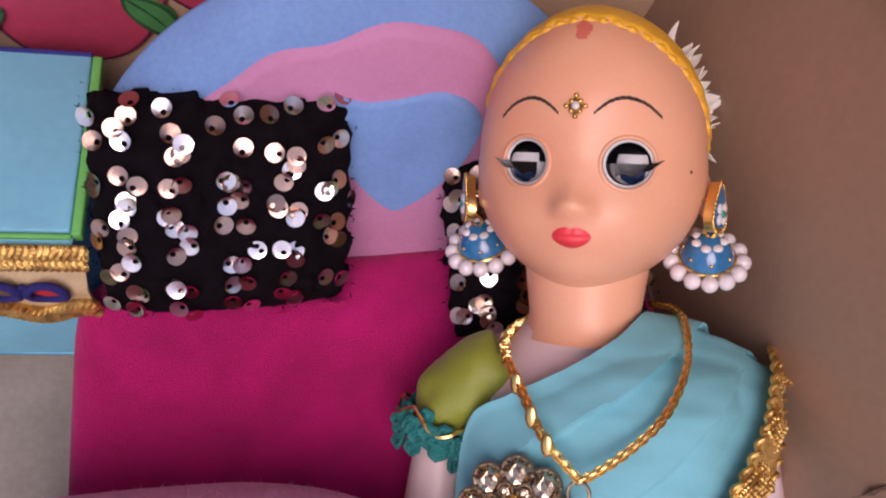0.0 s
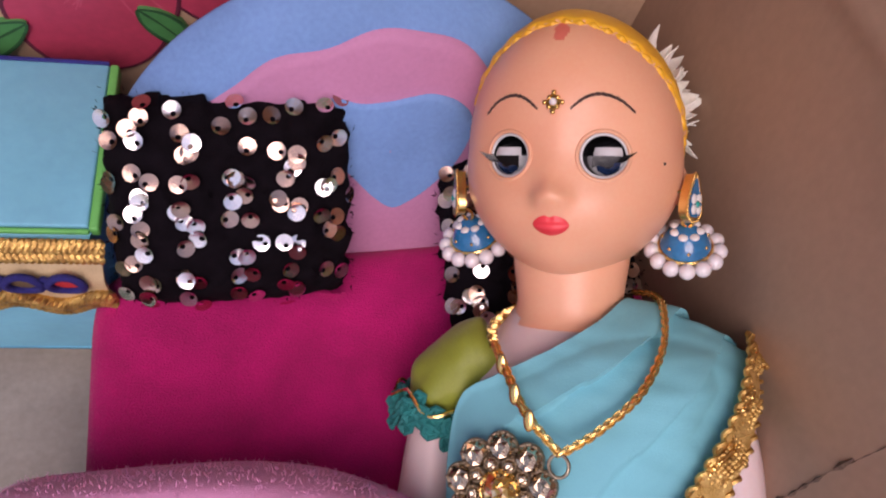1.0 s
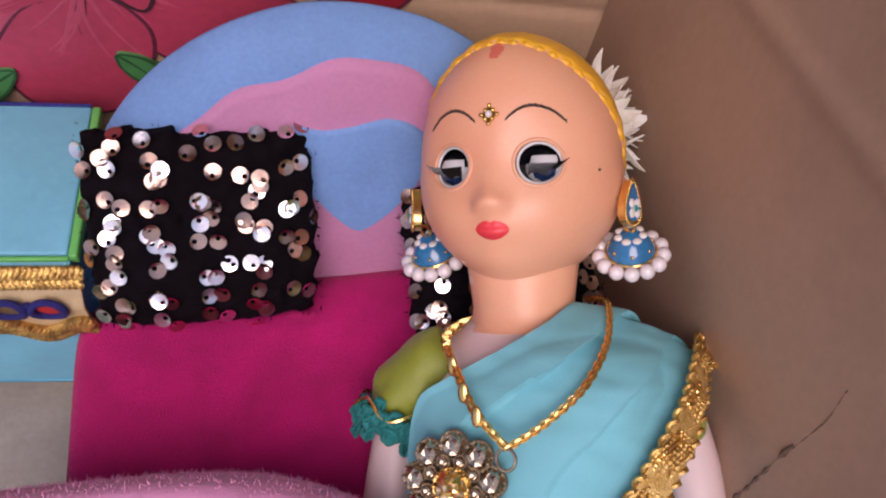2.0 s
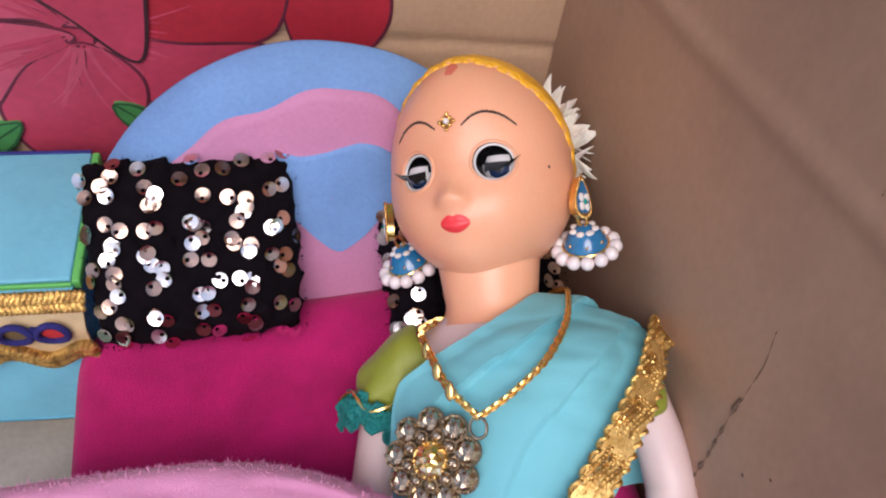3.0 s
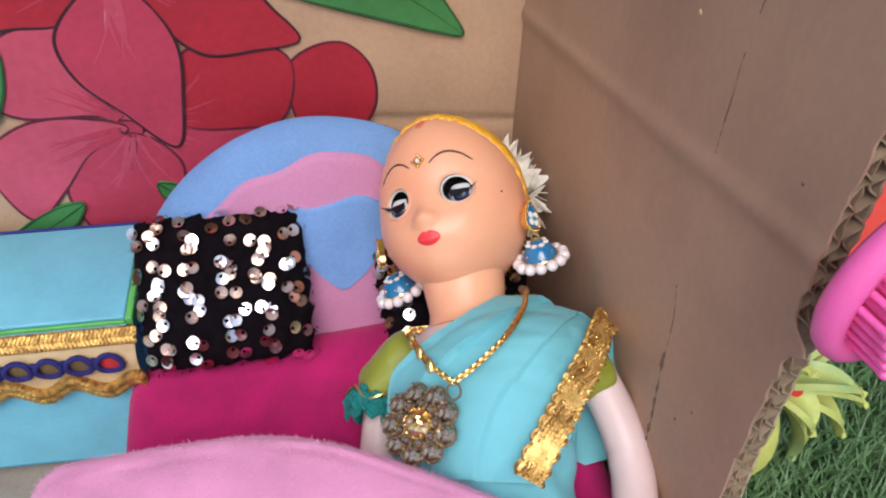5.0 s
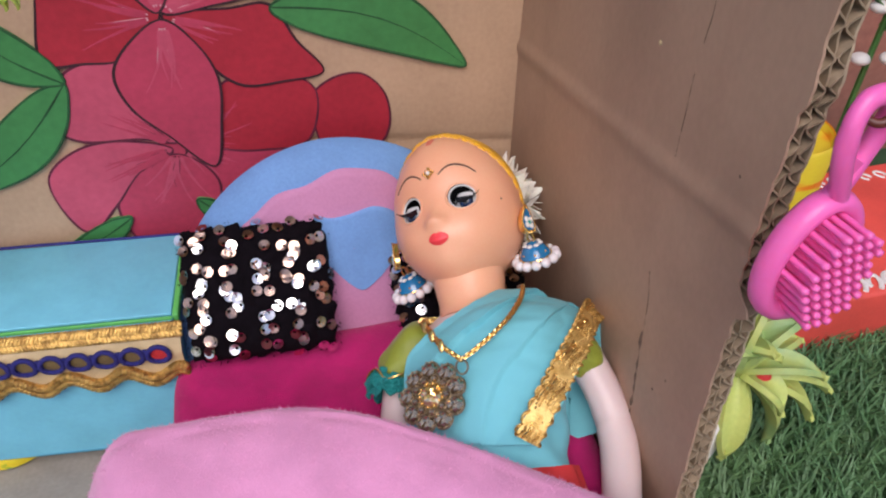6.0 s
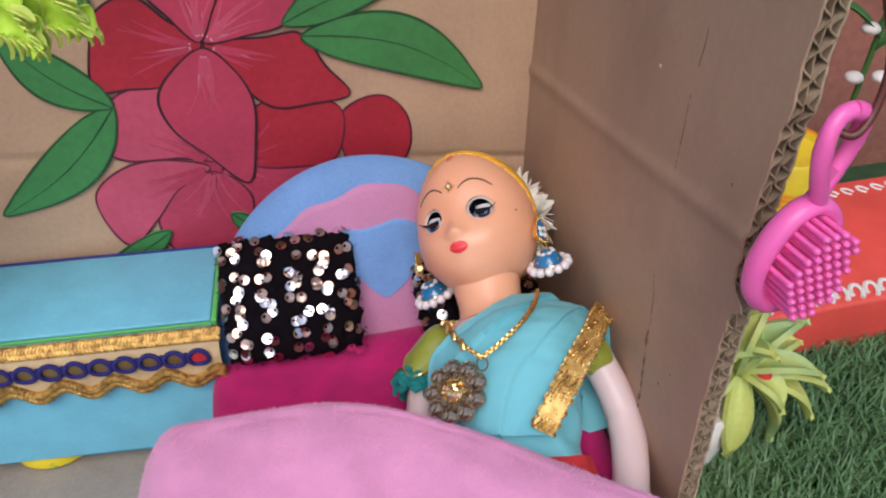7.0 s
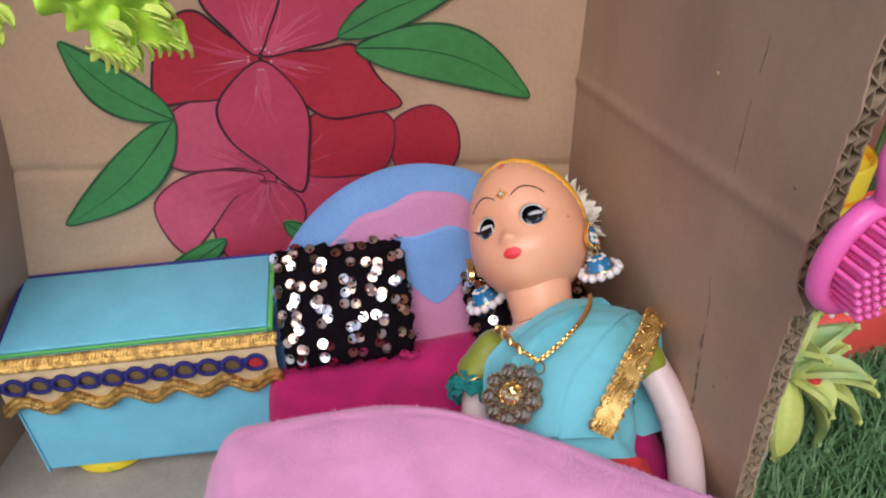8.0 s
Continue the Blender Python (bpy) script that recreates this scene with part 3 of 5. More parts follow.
merge(doll, grid(torso_at, 40, 40, wrap=True), 1)
merge(doll, lathe([(0.10, -0.22), (0.165, -0.26), (0.155, -0.34), (0.145, -0.42), (0.152, -0.465), (0.165, -0.48)], 40), 0)
ARMS = {1: [(0.28, 0.04, -0.60), (0.38, 0.07, -0.66), (0.435, 0.13, -0.80), (0.465, 0.17, -0.95), (0.475, 0.16, -1.10), (0.465, 0.08, -1.28), (0.45, -0.04, -1.46)],
        -1: [(-0.27, -0.04, -0.60), (-0.33, -0.09, -0.70), (-0.35, -0.14, -0.86), (-0.36, -0.21, -1.06), (-0.37, -0.35, -1.24), (-0.36, -0.50, -1.42), (-0.35, -0.62, -1.56)]}
for s in (1, -1):
    merge(doll, tube(smooth_loop(ARMS[s], 6, closed=False), lambda t: 0.090 - 0.022 * t - 0.006 * math.sin(6 * t), 18), 1)
    # eyes that open and close: a socket painted black for its shade, with a pale rim, a white lid over a dark blue
    # iris, and a stiff black lash
    cx, cz = EYE_X * s, EYE_Z
    c = face_point(cx, cz)
    def socket(u, v, cx=cx, cz=cz):
        t = 2 * math.pi * u
        r, deep = ((EYE_R + 0.002, 0.0), (EYE_R - 0.005, 0.010), (EYE_R - 0.009, 0.045), (0.02, 0.09))[round(v * 3)]
        return face_point(cx + r * math.cos(t), cz + r * math.sin(t)) + Vector((0, deep, 0))
    merge(doll, grid(socket, 48, 3, wrap=True), 7)
    for r, deep, thin, index in ((EYE_R, 0.0, 0.0055, 0), (EYE_R - 0.0075, 0.009, 0.0042, 5)):
        rim = [face_point(cx + r * math.cos(a), cz + r * math.sin(a)) + Vector((0, deep, 0)) for a in (2 * math.pi * k / 48 for k in range(48))]
        merge(doll, tube(rim, thin, 8, closed=True, up=(0, 1, 0)), index)
    eye = ball((0, 0, 0), 0.0515, seg=48, rings=36)
    for f in eye.faces:
        q = f.calc_center_median()
        r = math.hypot(q.x, q.z + 0.012)
        # black above and beside the lid paints in the shade of the gap
        f.material_index = 7 if q.z > 0.024 or abs(q.x) < 0.0016 and q.z > 0.006 or q.z > 0.004 and abs(q.x) > 0.034 else 5 if q.z > 0.004 else 7 if r < 0.014 else 6 if r < 0.030 else 5
    merge(doll, move(eye, Matrix.Translation(c + Vector((0, 0.060, -0.004))) @ Matrix.Rotation(0.22 * s, 4, "Z")))
    plate = grid(lambda u, v, cx=cx, cz=cz, s=s: face_point(cx + s * (-0.026 + 0.066 * u), cz + 0.000 - (0.030 - 0.014 * u) * v + 0.004 * math.sin(9 * u) * v) + Vector((0, 0.006 - 0.008 * u, 0)), 8, 4)
    merge(doll, thick(plate, 0.002), 7)
    for k in range(6):
        t = k / 5
        p = face_point(cx + s * (0.034 + 0.010 * t), cz - 0.012 + 0.012 * t, 0.001)
        q = p + Vector((0.034 * s * (0.6 + 0.4 * t), -0.014, 0.002 + 0.008 * t))
        merge(doll, tube([p, (p + q) / 2 + Vector((0, 0, -0.003)), q], lambda w: 0.0036 * (1 - 0.8 * w), 5), 7)
    arc = [(p.x, p.y) for p in smooth_loop([(0.040, 0.080, 0), (0.072, 0.106, 0), (0.108, 0.116, 0), (0.150, 0.104, 0), (0.184, 0.076, 0)], 8, closed=False)]
    for k in range(3):
        brow = [face_point(s * x + 0.0012 * noise.noise((i * 0.9, k, s)), z + 0.0024 * (k - 1) + 0.0014 * noise.noise((i * 0.8, k, 3 * s)), 0.0008) for i, (x, z) in enumerate(arc)]
        merge(doll, tube(brow, lambda t: 0.0023 * (1 - 0.5 * abs(2 * t - 1) ** 3) * (0.75 + 0.35 * math.sin(70 * t + k)), 5), 4)
    merge(doll, ball((0.286 * s, 0.01, -0.10), 0.05, seg=16, rings=10, squash=(0.35, 0.7, 1.1)), 0)


def lips(u, v):
    """Painted lips, a little full, with a bow in the upper one."""
    x = 2 * u - 1
    edge = max(0.0, 1 - abs(x) ** 2.2) ** 0.6
    top, low = 0.026 * edge * (1 - 0.22 * math.exp(-(x / 0.16) ** 2)), -0.030 * edge * (1 - 0.15 * abs(x))
    z = low + (top - low) * v
    bulge = 0.012 * edge * math.sin(math.pi * v) - 0.006 * edge * math.exp(-((z - 0.002) / 0.005) ** 2)
    return face_point(0.045 * x, -0.198 + 0.9 * z, 0.0010 + 0.6 * bulge)


merge(doll, grid(lips, 32, 16), 3)
merge(doll, ball(face_point(0.252, -0.044, 0.0), 0.0045, seg=6, rings=4), 4)
solo("doll", move(doll, DOLL), SKIN_MATS, (0.95, -1.1, 0.4), "vinyl doll with painted yellow hair reclining in the bed", "doll", smooth=70)

# ---- clothes ----
SARI = paint("turquoise_cotton", (0.17, 0.53, 0.60), 0.8, 0.05, 50, 2600, 0.25, sheen=0.1)
OLIVE = paint("olive_silk", (0.26, 0.30, 0.03), 0.5, 0.12, 90, 2400, 0.25, sheen=0.2)
TEAL = paint("teal_lace", (0.005, 0.20, 0.19), 0.7, 0.25, 200, 2400, 0.6)


def wrap_at(u, v):
    """The sari wound round the chest, its upper edge rising to the left shoulder."""
    a = 2 * math.pi * u
    x = math.cos(a)
    top = -0.74 + 0.26 * max(0.0, min(1.0, (x + 0.75) / 1.2)) ** 0.8
    z = top + (-1.32 - top) * v
    rx, ry = torso(z, 0.020)
    fold = 0.010 * math.sin(26 * z + 9 * x + 4 * math.sin(a)) * min(1, v * 3) + 0.008 * noise.noise((x * 3, z * 5, math.sin(a) * 3))
    return DOLL @ Vector(((rx + fold) * x, (ry + fold) * math.sin(a) + 0.01, z))


sari = thing("sari", DOLL @ Vector((0, 0, -1.3)), "turquoise cotton sari with a gold border draped over the doll's shoulder", "sari")
part("wrap", thick(grid(wrap_at, 90, 40, wrap=True), 0.008), SARI, sari, "turquoise cloth round the chest", smooth=80)
OUTER = smooth_loop([(0.44, 0.30, -1.02), (0.53, 0.27, -0.80), (0.52, 0.20, -0.64), (0.466, 0.12, -0.555), (0.458, 0.0, -0.61), (0.44, -0.10, -0.70), (0.39, -0.19, -0.81), (0.32, -0.25, -0.93), (0.22, -0.29, -1.08)], 8, closed=False)
INNER = smooth_loop([(0.16, 0.27, -1.05), (0.19, 0.25, -0.72), (0.19, 0.14, -0.47), (0.168, -0.02, -0.395), (0.11, -0.17, -0.44), (0.00, -0.25, -0.51), (-0.13, -0.28, -0.58), (-0.25, -0.25, -0.68), (-0.28, -0.24, -1.00)], 8, closed=False)


def drape_at(u, v):
    i = v * (len(OUTER) - 1)
    k = min(int(i), len(OUTER) - 2)
    o, n = OUTER[k].lerp(OUTER[k + 1], i - k), INNER[k].lerp(INNER[k + 1], i - k)
    p = n.lerp(o, u * 1.10)
    rx, ry = torso(p.z, 0.045)
    puff = 0.055 * math.sin(math.pi * u) * (0.5 + 0.5 * math.sin(math.pi * min(1, v * 1.1)))
    c = Vector((p.x * 0.8, p.y, 0.10)).normalized()
    if p.z < -0.5:
        k2 = (p.x / rx) ** 2 + (p.y / ry) ** 2
        if k2 < 1:
            p.y += (math.copysign(ry * math.sqrt(max(0.0, 1 - min(0.98, (p.x / rx) ** 2))), p.y) - p.y) * 0.8
    pleat = 0.042 * (((2.7 * u + 0.25 * v + 0.12) % 1.0) ** 1.6 - 0.35) * max(0.0, 1 - u) ** 0.7 + 0.010 * noise.noise((u * 6, v * 7, 3)) + 0.006 * noise.noise((u * 3, v * 22, 9))
    return DOLL @ (p + c * (puff * 0.5 + pleat))


part("drape", thick(grid(drape_at, 72, 90), 0.009), SARI, sari, "turquoise cloth over the shoulder", smooth=80)


def along(path, off, amp, turns, ph, side, n=260, start=0.0):
    pts = []
    for i in range(n + 1):
        t = start + (1 - start) * i / n
        j = t * (len(path) - 1)
        k = min(int(j), len(path) - 2)
        p = path[k].lerp(path[k + 1], j - k)
        d = (path[k + 1] - path[k]).normalized()
        out = Vector((p.x * 0.7, p.y, 0.12)).normalized()
        s = d.cross(out).normalized()
        w = amp * math.sin(turns * 2 * math.pi * t + ph)
        pts.append(DOLL @ (p + s * (side + w) + out * (off + 0.007 * math.cos(turns * 2 * math.pi * t + ph))))
    return pts


band = [along(OUTER, 0.030, 0, 0, 0, w, 90, 0.34) for w in (-0.044, -0.022, 0.0, 0.022, 0.044)]
border = part("border", thick(grid(lambda u, v: band[int(round(u * 4))][int(round(v * 90))], 4, 90), 0.010), GOLD_FOIL, sari, "woven gold border", smooth=70)
for k, side in enumerate((-0.034, -0.020, -0.007, 0.007, 0.020, 0.034)):
    pts = along(OUTER, 0.036, 0.011, 7, 0.25 * noise.noise((k, 0, 0)), side, 420, 0.34)
    pts = [p + Vector((noise.noise((i * 0.21, k, 1)), noise.noise((i * 0.21, k, 2)), noise.noise((i * 0.21, k, 3)))) * 0.005 for i, p in enumerate(pts)]
    part("gold_thread", tube(pts, lambda t: 0.0056 + 0.0016 * math.sin(420 * t), 6), GOLD_BRIGHT if k == 4 else GOLD if k % 2 else GOLD_FOIL, border, "braided gold thread")
for side in (-0.047, 0.047):
    part("gold_thread", tube(along(OUTER, 0.034, 0.006, 30, side, side, 420, 0.34), 0.0065, 5), GOLD, border, "looped gold edge thread")
rnd = random.Random(5)
stray = bmesh.new()
for _ in range(16):
    k = rnd.randrange(26, len(OUTER) - 1)
    p = DOLL @ (OUTER[k] + Vector((0.01, -0.02, 0)))
    q = p + Vector((rnd.uniform(-.2, 1), rnd.uniform(-1, .4), rnd.uniform(-.5, .5))).normalized() * rnd.uniform(0.02, 0.07)
    merge(stray, tube([p, (p + q) / 2 + Vector((0, 0, 0.006)), q], 0.0014, 4))
tagged(part("frayed_ends", stray, GOLD, border, "loose gold threads"), kind="stuff")



def crinkle(b, amount):
    """Fine gathers in a soft cloth shape, laid into the doll's place."""
    for v in b.verts:
        p = v.co
        v.co = p + Vector((noise.noise(p * 14), noise.noise(p * 14 + Vector((5, 0, 0))), noise.noise(p * 14 + Vector((0, 5, 0))))) * amount
    return move(b, DOLL)


blouse = thing("blouse", DOLL @ Vector((-0.4, 0, -0.7)), "olive green silk blouse with teal lace cuffs", "blouse")
for s in (-1, 1):
    line = smooth_loop([(-0.18, -0.09, -0.545), (-0.25, -0.11, -0.595), (-0.315, -0.125, -0.66), (-0.345, -0.14, -0.735)] if s < 0 else
                       [(0.36, 0.06, -0.66), (0.39, 0.08, -0.70), (0.415, 0.10, -0.74), (0.435, 0.13, -0.80)], 6, closed=False)
    sleeve = part("sleeve", crinkle(tube(smooth_loop(line, 3, closed=False), lambda t: (0.082 if s < 0 else 0.07) + 0.030 * math.sin(math.pi * min(1, t * 1.15)) ** 0.7 * (1 - 0.25 * t), 40), 0.012), OLIVE, blouse, "puffed olive sleeve", smooth=70)
    lace = bmesh.new()
    d = (line[-1] - line[-3]).normalized()
    e1 = d.orthogonal().normalized()
    e2 = d.cross(e1)
    for k in range(11 if s < 0 else 0):
        a = 2 * math.pi * k / 11
        out = e1 * math.cos(a) + e2 * math.sin(a)
        t2 = d.cross(out)
        c = line[-2] + out * 0.112
        for j, (du, dv) in enumerate(((0.0, -0.012), (-0.026, 0.016), (0.026, 0.018), (0.0, 0.036), (0.004, 0.066))):
            if j == 4 and k % 2:
                continue
            o = c + t2 * du + d * (dv + 0.010 * math.sin(2.3 * k)) + out * 0.008 * math.sin(3.1 * k + j)
            for rr, w in ((0.0185, 0.0080), (0.007, 0.0075)):
                merge(lace, tube([o + (t2 * math.cos(b) + d * math.sin(b)) * rr * (1 + 0.15 * math.sin(5 * b)) + out * 0.004 * math.sin(3 * b) for b in (2 * math.pi * q / 11 for q in range(11))], w, 5, closed=True, up=out))
    if s > 0:
        continue
    part("lace", move(lace, DOLL), TEAL, sleeve, "crocheted teal lace edging")
    part("gold_thread", move(tube([line[-3] + (e1 * math.cos(a) + e2 * math.sin(a)) * (0.127 + 0.004 * math.sin(9 * a)) + d * 0.02 * math.sin(5 * a) for a in (2 * math.pi * q / 60 for q in range(60))], 0.005, 5, closed=True), DOLL), GOLD_BRIGHT, sleeve)

skirt = solo("skirt", thick(grid(lambda u, v: DOLL @ Vector(((torso(-1.16 - 0.3 * v, 0.035)[0] + 0.012 * math.sin(60 * u)) * math.cos(2 * math.pi * u), (torso(-1.16 - 0.3 * v, 0.035)[1] + 0.012 * math.sin(60 * u)) * math.sin(2 * math.pi * u), -1.16 - 0.3 * v)), 90, 8, wrap=True), 0.01),
              RED, DOLL @ Vector((0, 0, -1.4)), "red pleated skirt tucked under the blanket", "skirt")

# ---- jewellery ----
PEARL = paint("pearl", (0.80, 0.74, 0.74), 0.22, 0.05, 100, 900, 0.0, coat=0.6, sss=0.1)
ENAMEL = paint("blue_enamel", (0.01, 0.16, 0.36), 0.15, 0.15, 200, 900, 0.0, coat=0.8)
ENAMEL_W = paint("white_enamel", (0.80, 0.78, 0.74), 0.2, 0.05, coat=0.5)
GEM = paint("green_gem", (0.0, 0.30, 0.24), 0.08, 0.1, coat=1.0)
STONE = paint("rhinestone", (0.30, 0.21, 0.13), 0.10, 0.6, 450, 900, 0.0, metal=0.95, second=(0.66, 0.53, 0.38), mix=(0.45, 0.55))
STONE_AMBER = paint("amber_stone", (0.70, 0.45, 0.12), 0.08, 0.4, 400, 900, 0.0, metal=0.9, second=(0.95, 0.80, 0.5), mix=(0.45, 0.58))
SETTING = paint("dark_silver", (0.36, 0.29, 0.20), 0.3, 0.3, 300, 1200, 0.3, metal=1.0)
PEARL_ME = raw(ball((0, 0, 0), 0.0225, seg=12, rings=8), "pearl", [PEARL])
BEAD_ME = raw(ball((0, 0, 0), 0.0055, seg=6, rings=5), "bead", [GOLD_BRIGHT])


def drop(z0):
    """Outline of a tear drop, narrow end up."""
    return [(0.048 * math.sin(a) * (0.62 - 0.38 * math.cos(a)) * 1.15, 0.062 * math.cos(a) + z0) for a in (2 * math.pi * k / 36 for k in range(36))]


def earring(side):
    """A drop stud and a bell hung with pearls; y runs out from the ear."""
    at = DOLL @ Matrix.Translation((0.312 * side, -0.045, -0.127))
    face = at @ Matrix.Rotation(radians(66 * side), 4, "Z")
    hang = at @ Matrix.Rotation(radians(40), 4, "X") @ Matrix.Rotation(radians(4 * side), 4, "Y")
    ob = thing("earring", at.translation, "gold earring with blue enamel bell and pearl fringe", "earring", "pair of earrings")
    stud = part("stud", move(slab(drop(0), -0.012, 0.012), face), GOLD_BRIGHT, ob, "gold drop-shaped stud")
    part("enamel", move(slab([(x * 0.80, z * 0.82) for x, z in drop(-0.0)], -0.017, -0.010), face), ENAMEL, stud, "blue enamel face")
    for k in range(4):
        a = math.pi / 4 + math.pi / 2 * k
        part("flower_petal", move(ball((0.019 * math.cos(a), -0.018, -0.016 + 0.019 * math.sin(a)), 0.0135, seg=12, rings=6, squash=(1, 0.35, 1)), face), ENAMEL_W, stud, "white enamel petal")
    part("gem", move(ball((0, -0.021, -0.016), 0.010, seg=8, rings=5, squash=(1, 0.6, 1)), face), GEM, stud, "small green gem")
    for k in range(36):
        x, z = drop(0)[k]
        piece("bead", BEAD_ME, face @ Matrix.Translation((x * 1.0, -0.013, z * 1.0)), stud)
    part("hook", move(tube([(0.014 * math.cos(a), 0, -0.083 + 0.022 * math.sin(a)) for a in (2 * math.pi * k / 16 for k in range(16))], 0.005, 6, closed=True, up=(0, 1, 0)), hang), GOLD_BRIGHT, ob, "gold linking ring")
    part("wire", move(tube([(0, 0.01, 0.02), (-0.10 * side, 0.0, 0.0)], 0.004, 5), hang), GOLD_BRIGHT, ob, "gold ear wire")
    bell_ = part("bell", move(lathe([(0.006, -0.100), (0.026, -0.108), (0.050, -0.128), (0.066, -0.155), (0.070, -0.170), (0.062, -0.172), (0.0, -0.150)], 32), hang), ENAMEL, ob, "blue enamel bell")
    part("rim", move(tube([(0.070 * math.cos(a), 0.070 * math.sin(a), -0.170) for a in (2 * math.pi * k / 32 for k in range(32))], 0.0055, 6, closed=True), hang), GOLD_BRIGHT, bell_, "gold rim")
    for k in range(7):
        a = 2 * math.pi * k / 7
        part("flower_petal", move(ball((0.034 * math.cos(a), 0.034 * math.sin(a), -0.113), 0.0135, seg=10, rings=6, squash=(1, 1, 0.5)), hang), ENAMEL_W, bell_, "white enamel petal")
        part("dot", move(ball((0.061 * math.cos(a + .4), 0.061 * math.sin(a + .4), -0.146), 0.005, seg=8, rings=5), hang), GOLD_BRIGHT, bell_)
    for k in range(13):
        a = 2 * math.pi * k / 13
        piece("pearl", PEARL_ME, hang @ Matrix.Translation((0.090 * math.cos(a), 0.090 * math.sin(a), -0.182)), ob)
    return ob


earring(1), earring(-1)

necklace = thing("necklace", DOLL @ Vector((0, -0.3, -0.74)), "gold chain necklace round the doll's neck", "necklace")
LINK = raw(tube([(0.0125 * math.cos(a), 0.0065 * math.sin(a), 0) for a in (2 * math.pi * k / 14 for k in range(14))], 0.0032, 5, closed=True), "link", [GOLD_BRIGHT])
LEFT = smooth_loop([(0.16, 0.11, -0.40), (0.225, 0.03, -0.395), (0.258, -0.07, -0.42), (0.268, -0.18, -0.50), (0.228, -0.28, -0.595), (0.14, -0.345, -0.68), (0.057, -0.385, -0.735)], 12, closed=False)
RIGHT = smooth_loop([(-0.05, 0.14, -0.42), (-0.14, 0.07, -0.45), (-0.178, -0.07, -0.470), (-0.165, -0.20, -0.500), (-0.09, -0.318, -0.575), (-0.028, -0.368, -0.655), (0.057, -0.385, -0.735)], 12, closed=False)


def chain(path, step, scale):
    walked, i, last = 0.0, 0, path[0]
    for p, q in zip(path, path[1:]):
        d = (q - p)
        walked += d.length
        if walked >= step:
            walked = 0.0
            i += 1
            m = d.normalized().to_track_quat("X", "Y").to_matrix().to_4x4()
            piece("link", LINK, DOLL @ Matrix.Translation(p) @ m @ Matrix.Rotation(radians(40 if i % 2 else -50), 4, "X") @ Matrix.Scale(scale, 4), necklace)


def resample(path, n):
    out = []
    for i in range(n):
        j = i / (n - 1) * (len(path) - 1)
        k = min(int(j), len(path) - 2)
        out.append(path[k].lerp(path[k + 1], j - k))
    return out


chain(resample(LEFT, 400), 0.0135, 1.25)
chain(resample(RIGHT, 400), 0.0135, 1.35)
for path in (LEFT, RIGHT):
    part("core_chain", move(tube(resample(path, 80), 0.0065, 6), DOLL), GOLD, necklace, "fine gold rope chain")
part("gold_wrap", move(tube([p + Vector((0.012 * math.cos(i * 1.2), -0.004, 0.012 * math.sin(i * 1.2))) for i, p in enumerate(resample(RIGHT[12:40], 110))], 0.005, 5), DOLL), GOLD_BRIGHT, necklace, "gold wire wound round the chain")
for t in (0.62, 0.74, 0.85):
    p = resample(RIGHT, 100)[int(t * 99)]
    part("leaf_bead", move(ball(p + Vector((0, -0.012, 0)), 1, seg=12, rings=8, squash=(0.014, 0.006, 0.028)), DOLL), GOLD_BRIGHT, necklace, "flat polished gold bead")

pendant = thing("pendant", DOLL @ Vector((-0.089, -0.35, -0.848)), "flower pendant of clear and amber stones in dark metal", "pendant")
PM = DOLL @ Matrix.Translation((-0.089, -0.352, -0.848)) @ Matrix.Rotation(radians(-8), 4, "X")
part("ring", move(tube([(0.055 + 0.024 * math.cos(a), -0.388, -0.762 + 0.028 * math.sin(a)) for a in (2 * math.pi * k / 20 for k in range(20))], 0.0045, 6, closed=True, up=(0, 1, 0)), DOLL), SETTING, pendant, "open metal ring")
part("backing", move(slab([(0.10 * math.cos(a) * (1 + 0.1 * math.cos(9 * a)), 0.10 * math.sin(a) * (1 + 0.1 * math.cos(9 * a))) for a in (2 * math.pi * k / 72 for k in range(72))], 0.0, 0.02), PM), SETTING, pendant, "dark metal backing")


def stone(r, segs=8):
    """A cut stone with flat facets."""
    b = lathe([(r, 0.0), (r * 0.98, r * 0.22), (r * 0.66, r * 0.66), (r * 0.36, r * 0.74)], segs)
    jit = random.Random(int(r * 1e4))
    for v in b.verts:
        v.co += Vector((jit.uniform(-1, 1), jit.uniform(-1, 1), jit.uniform(-1, 1))) * r * 0.10
    bmesh.ops.triangulate(b, faces=b.faces[:])
    return b


def prongs(r):
    b = bmesh.new()
    for k in range(10):
        a = 2 * math.pi * k / 10
        merge(b, ball((r * math.cos(a), r * math.sin(a), r * 0.22), r * 0.17, seg=6, rings=4))
    merge(b, tube([(r * math.cos(a), r * math.sin(a), 0) for a in (2 * math.pi * k / 20 for k in range(20))], r * 0.16, 5, closed=True))
    return b


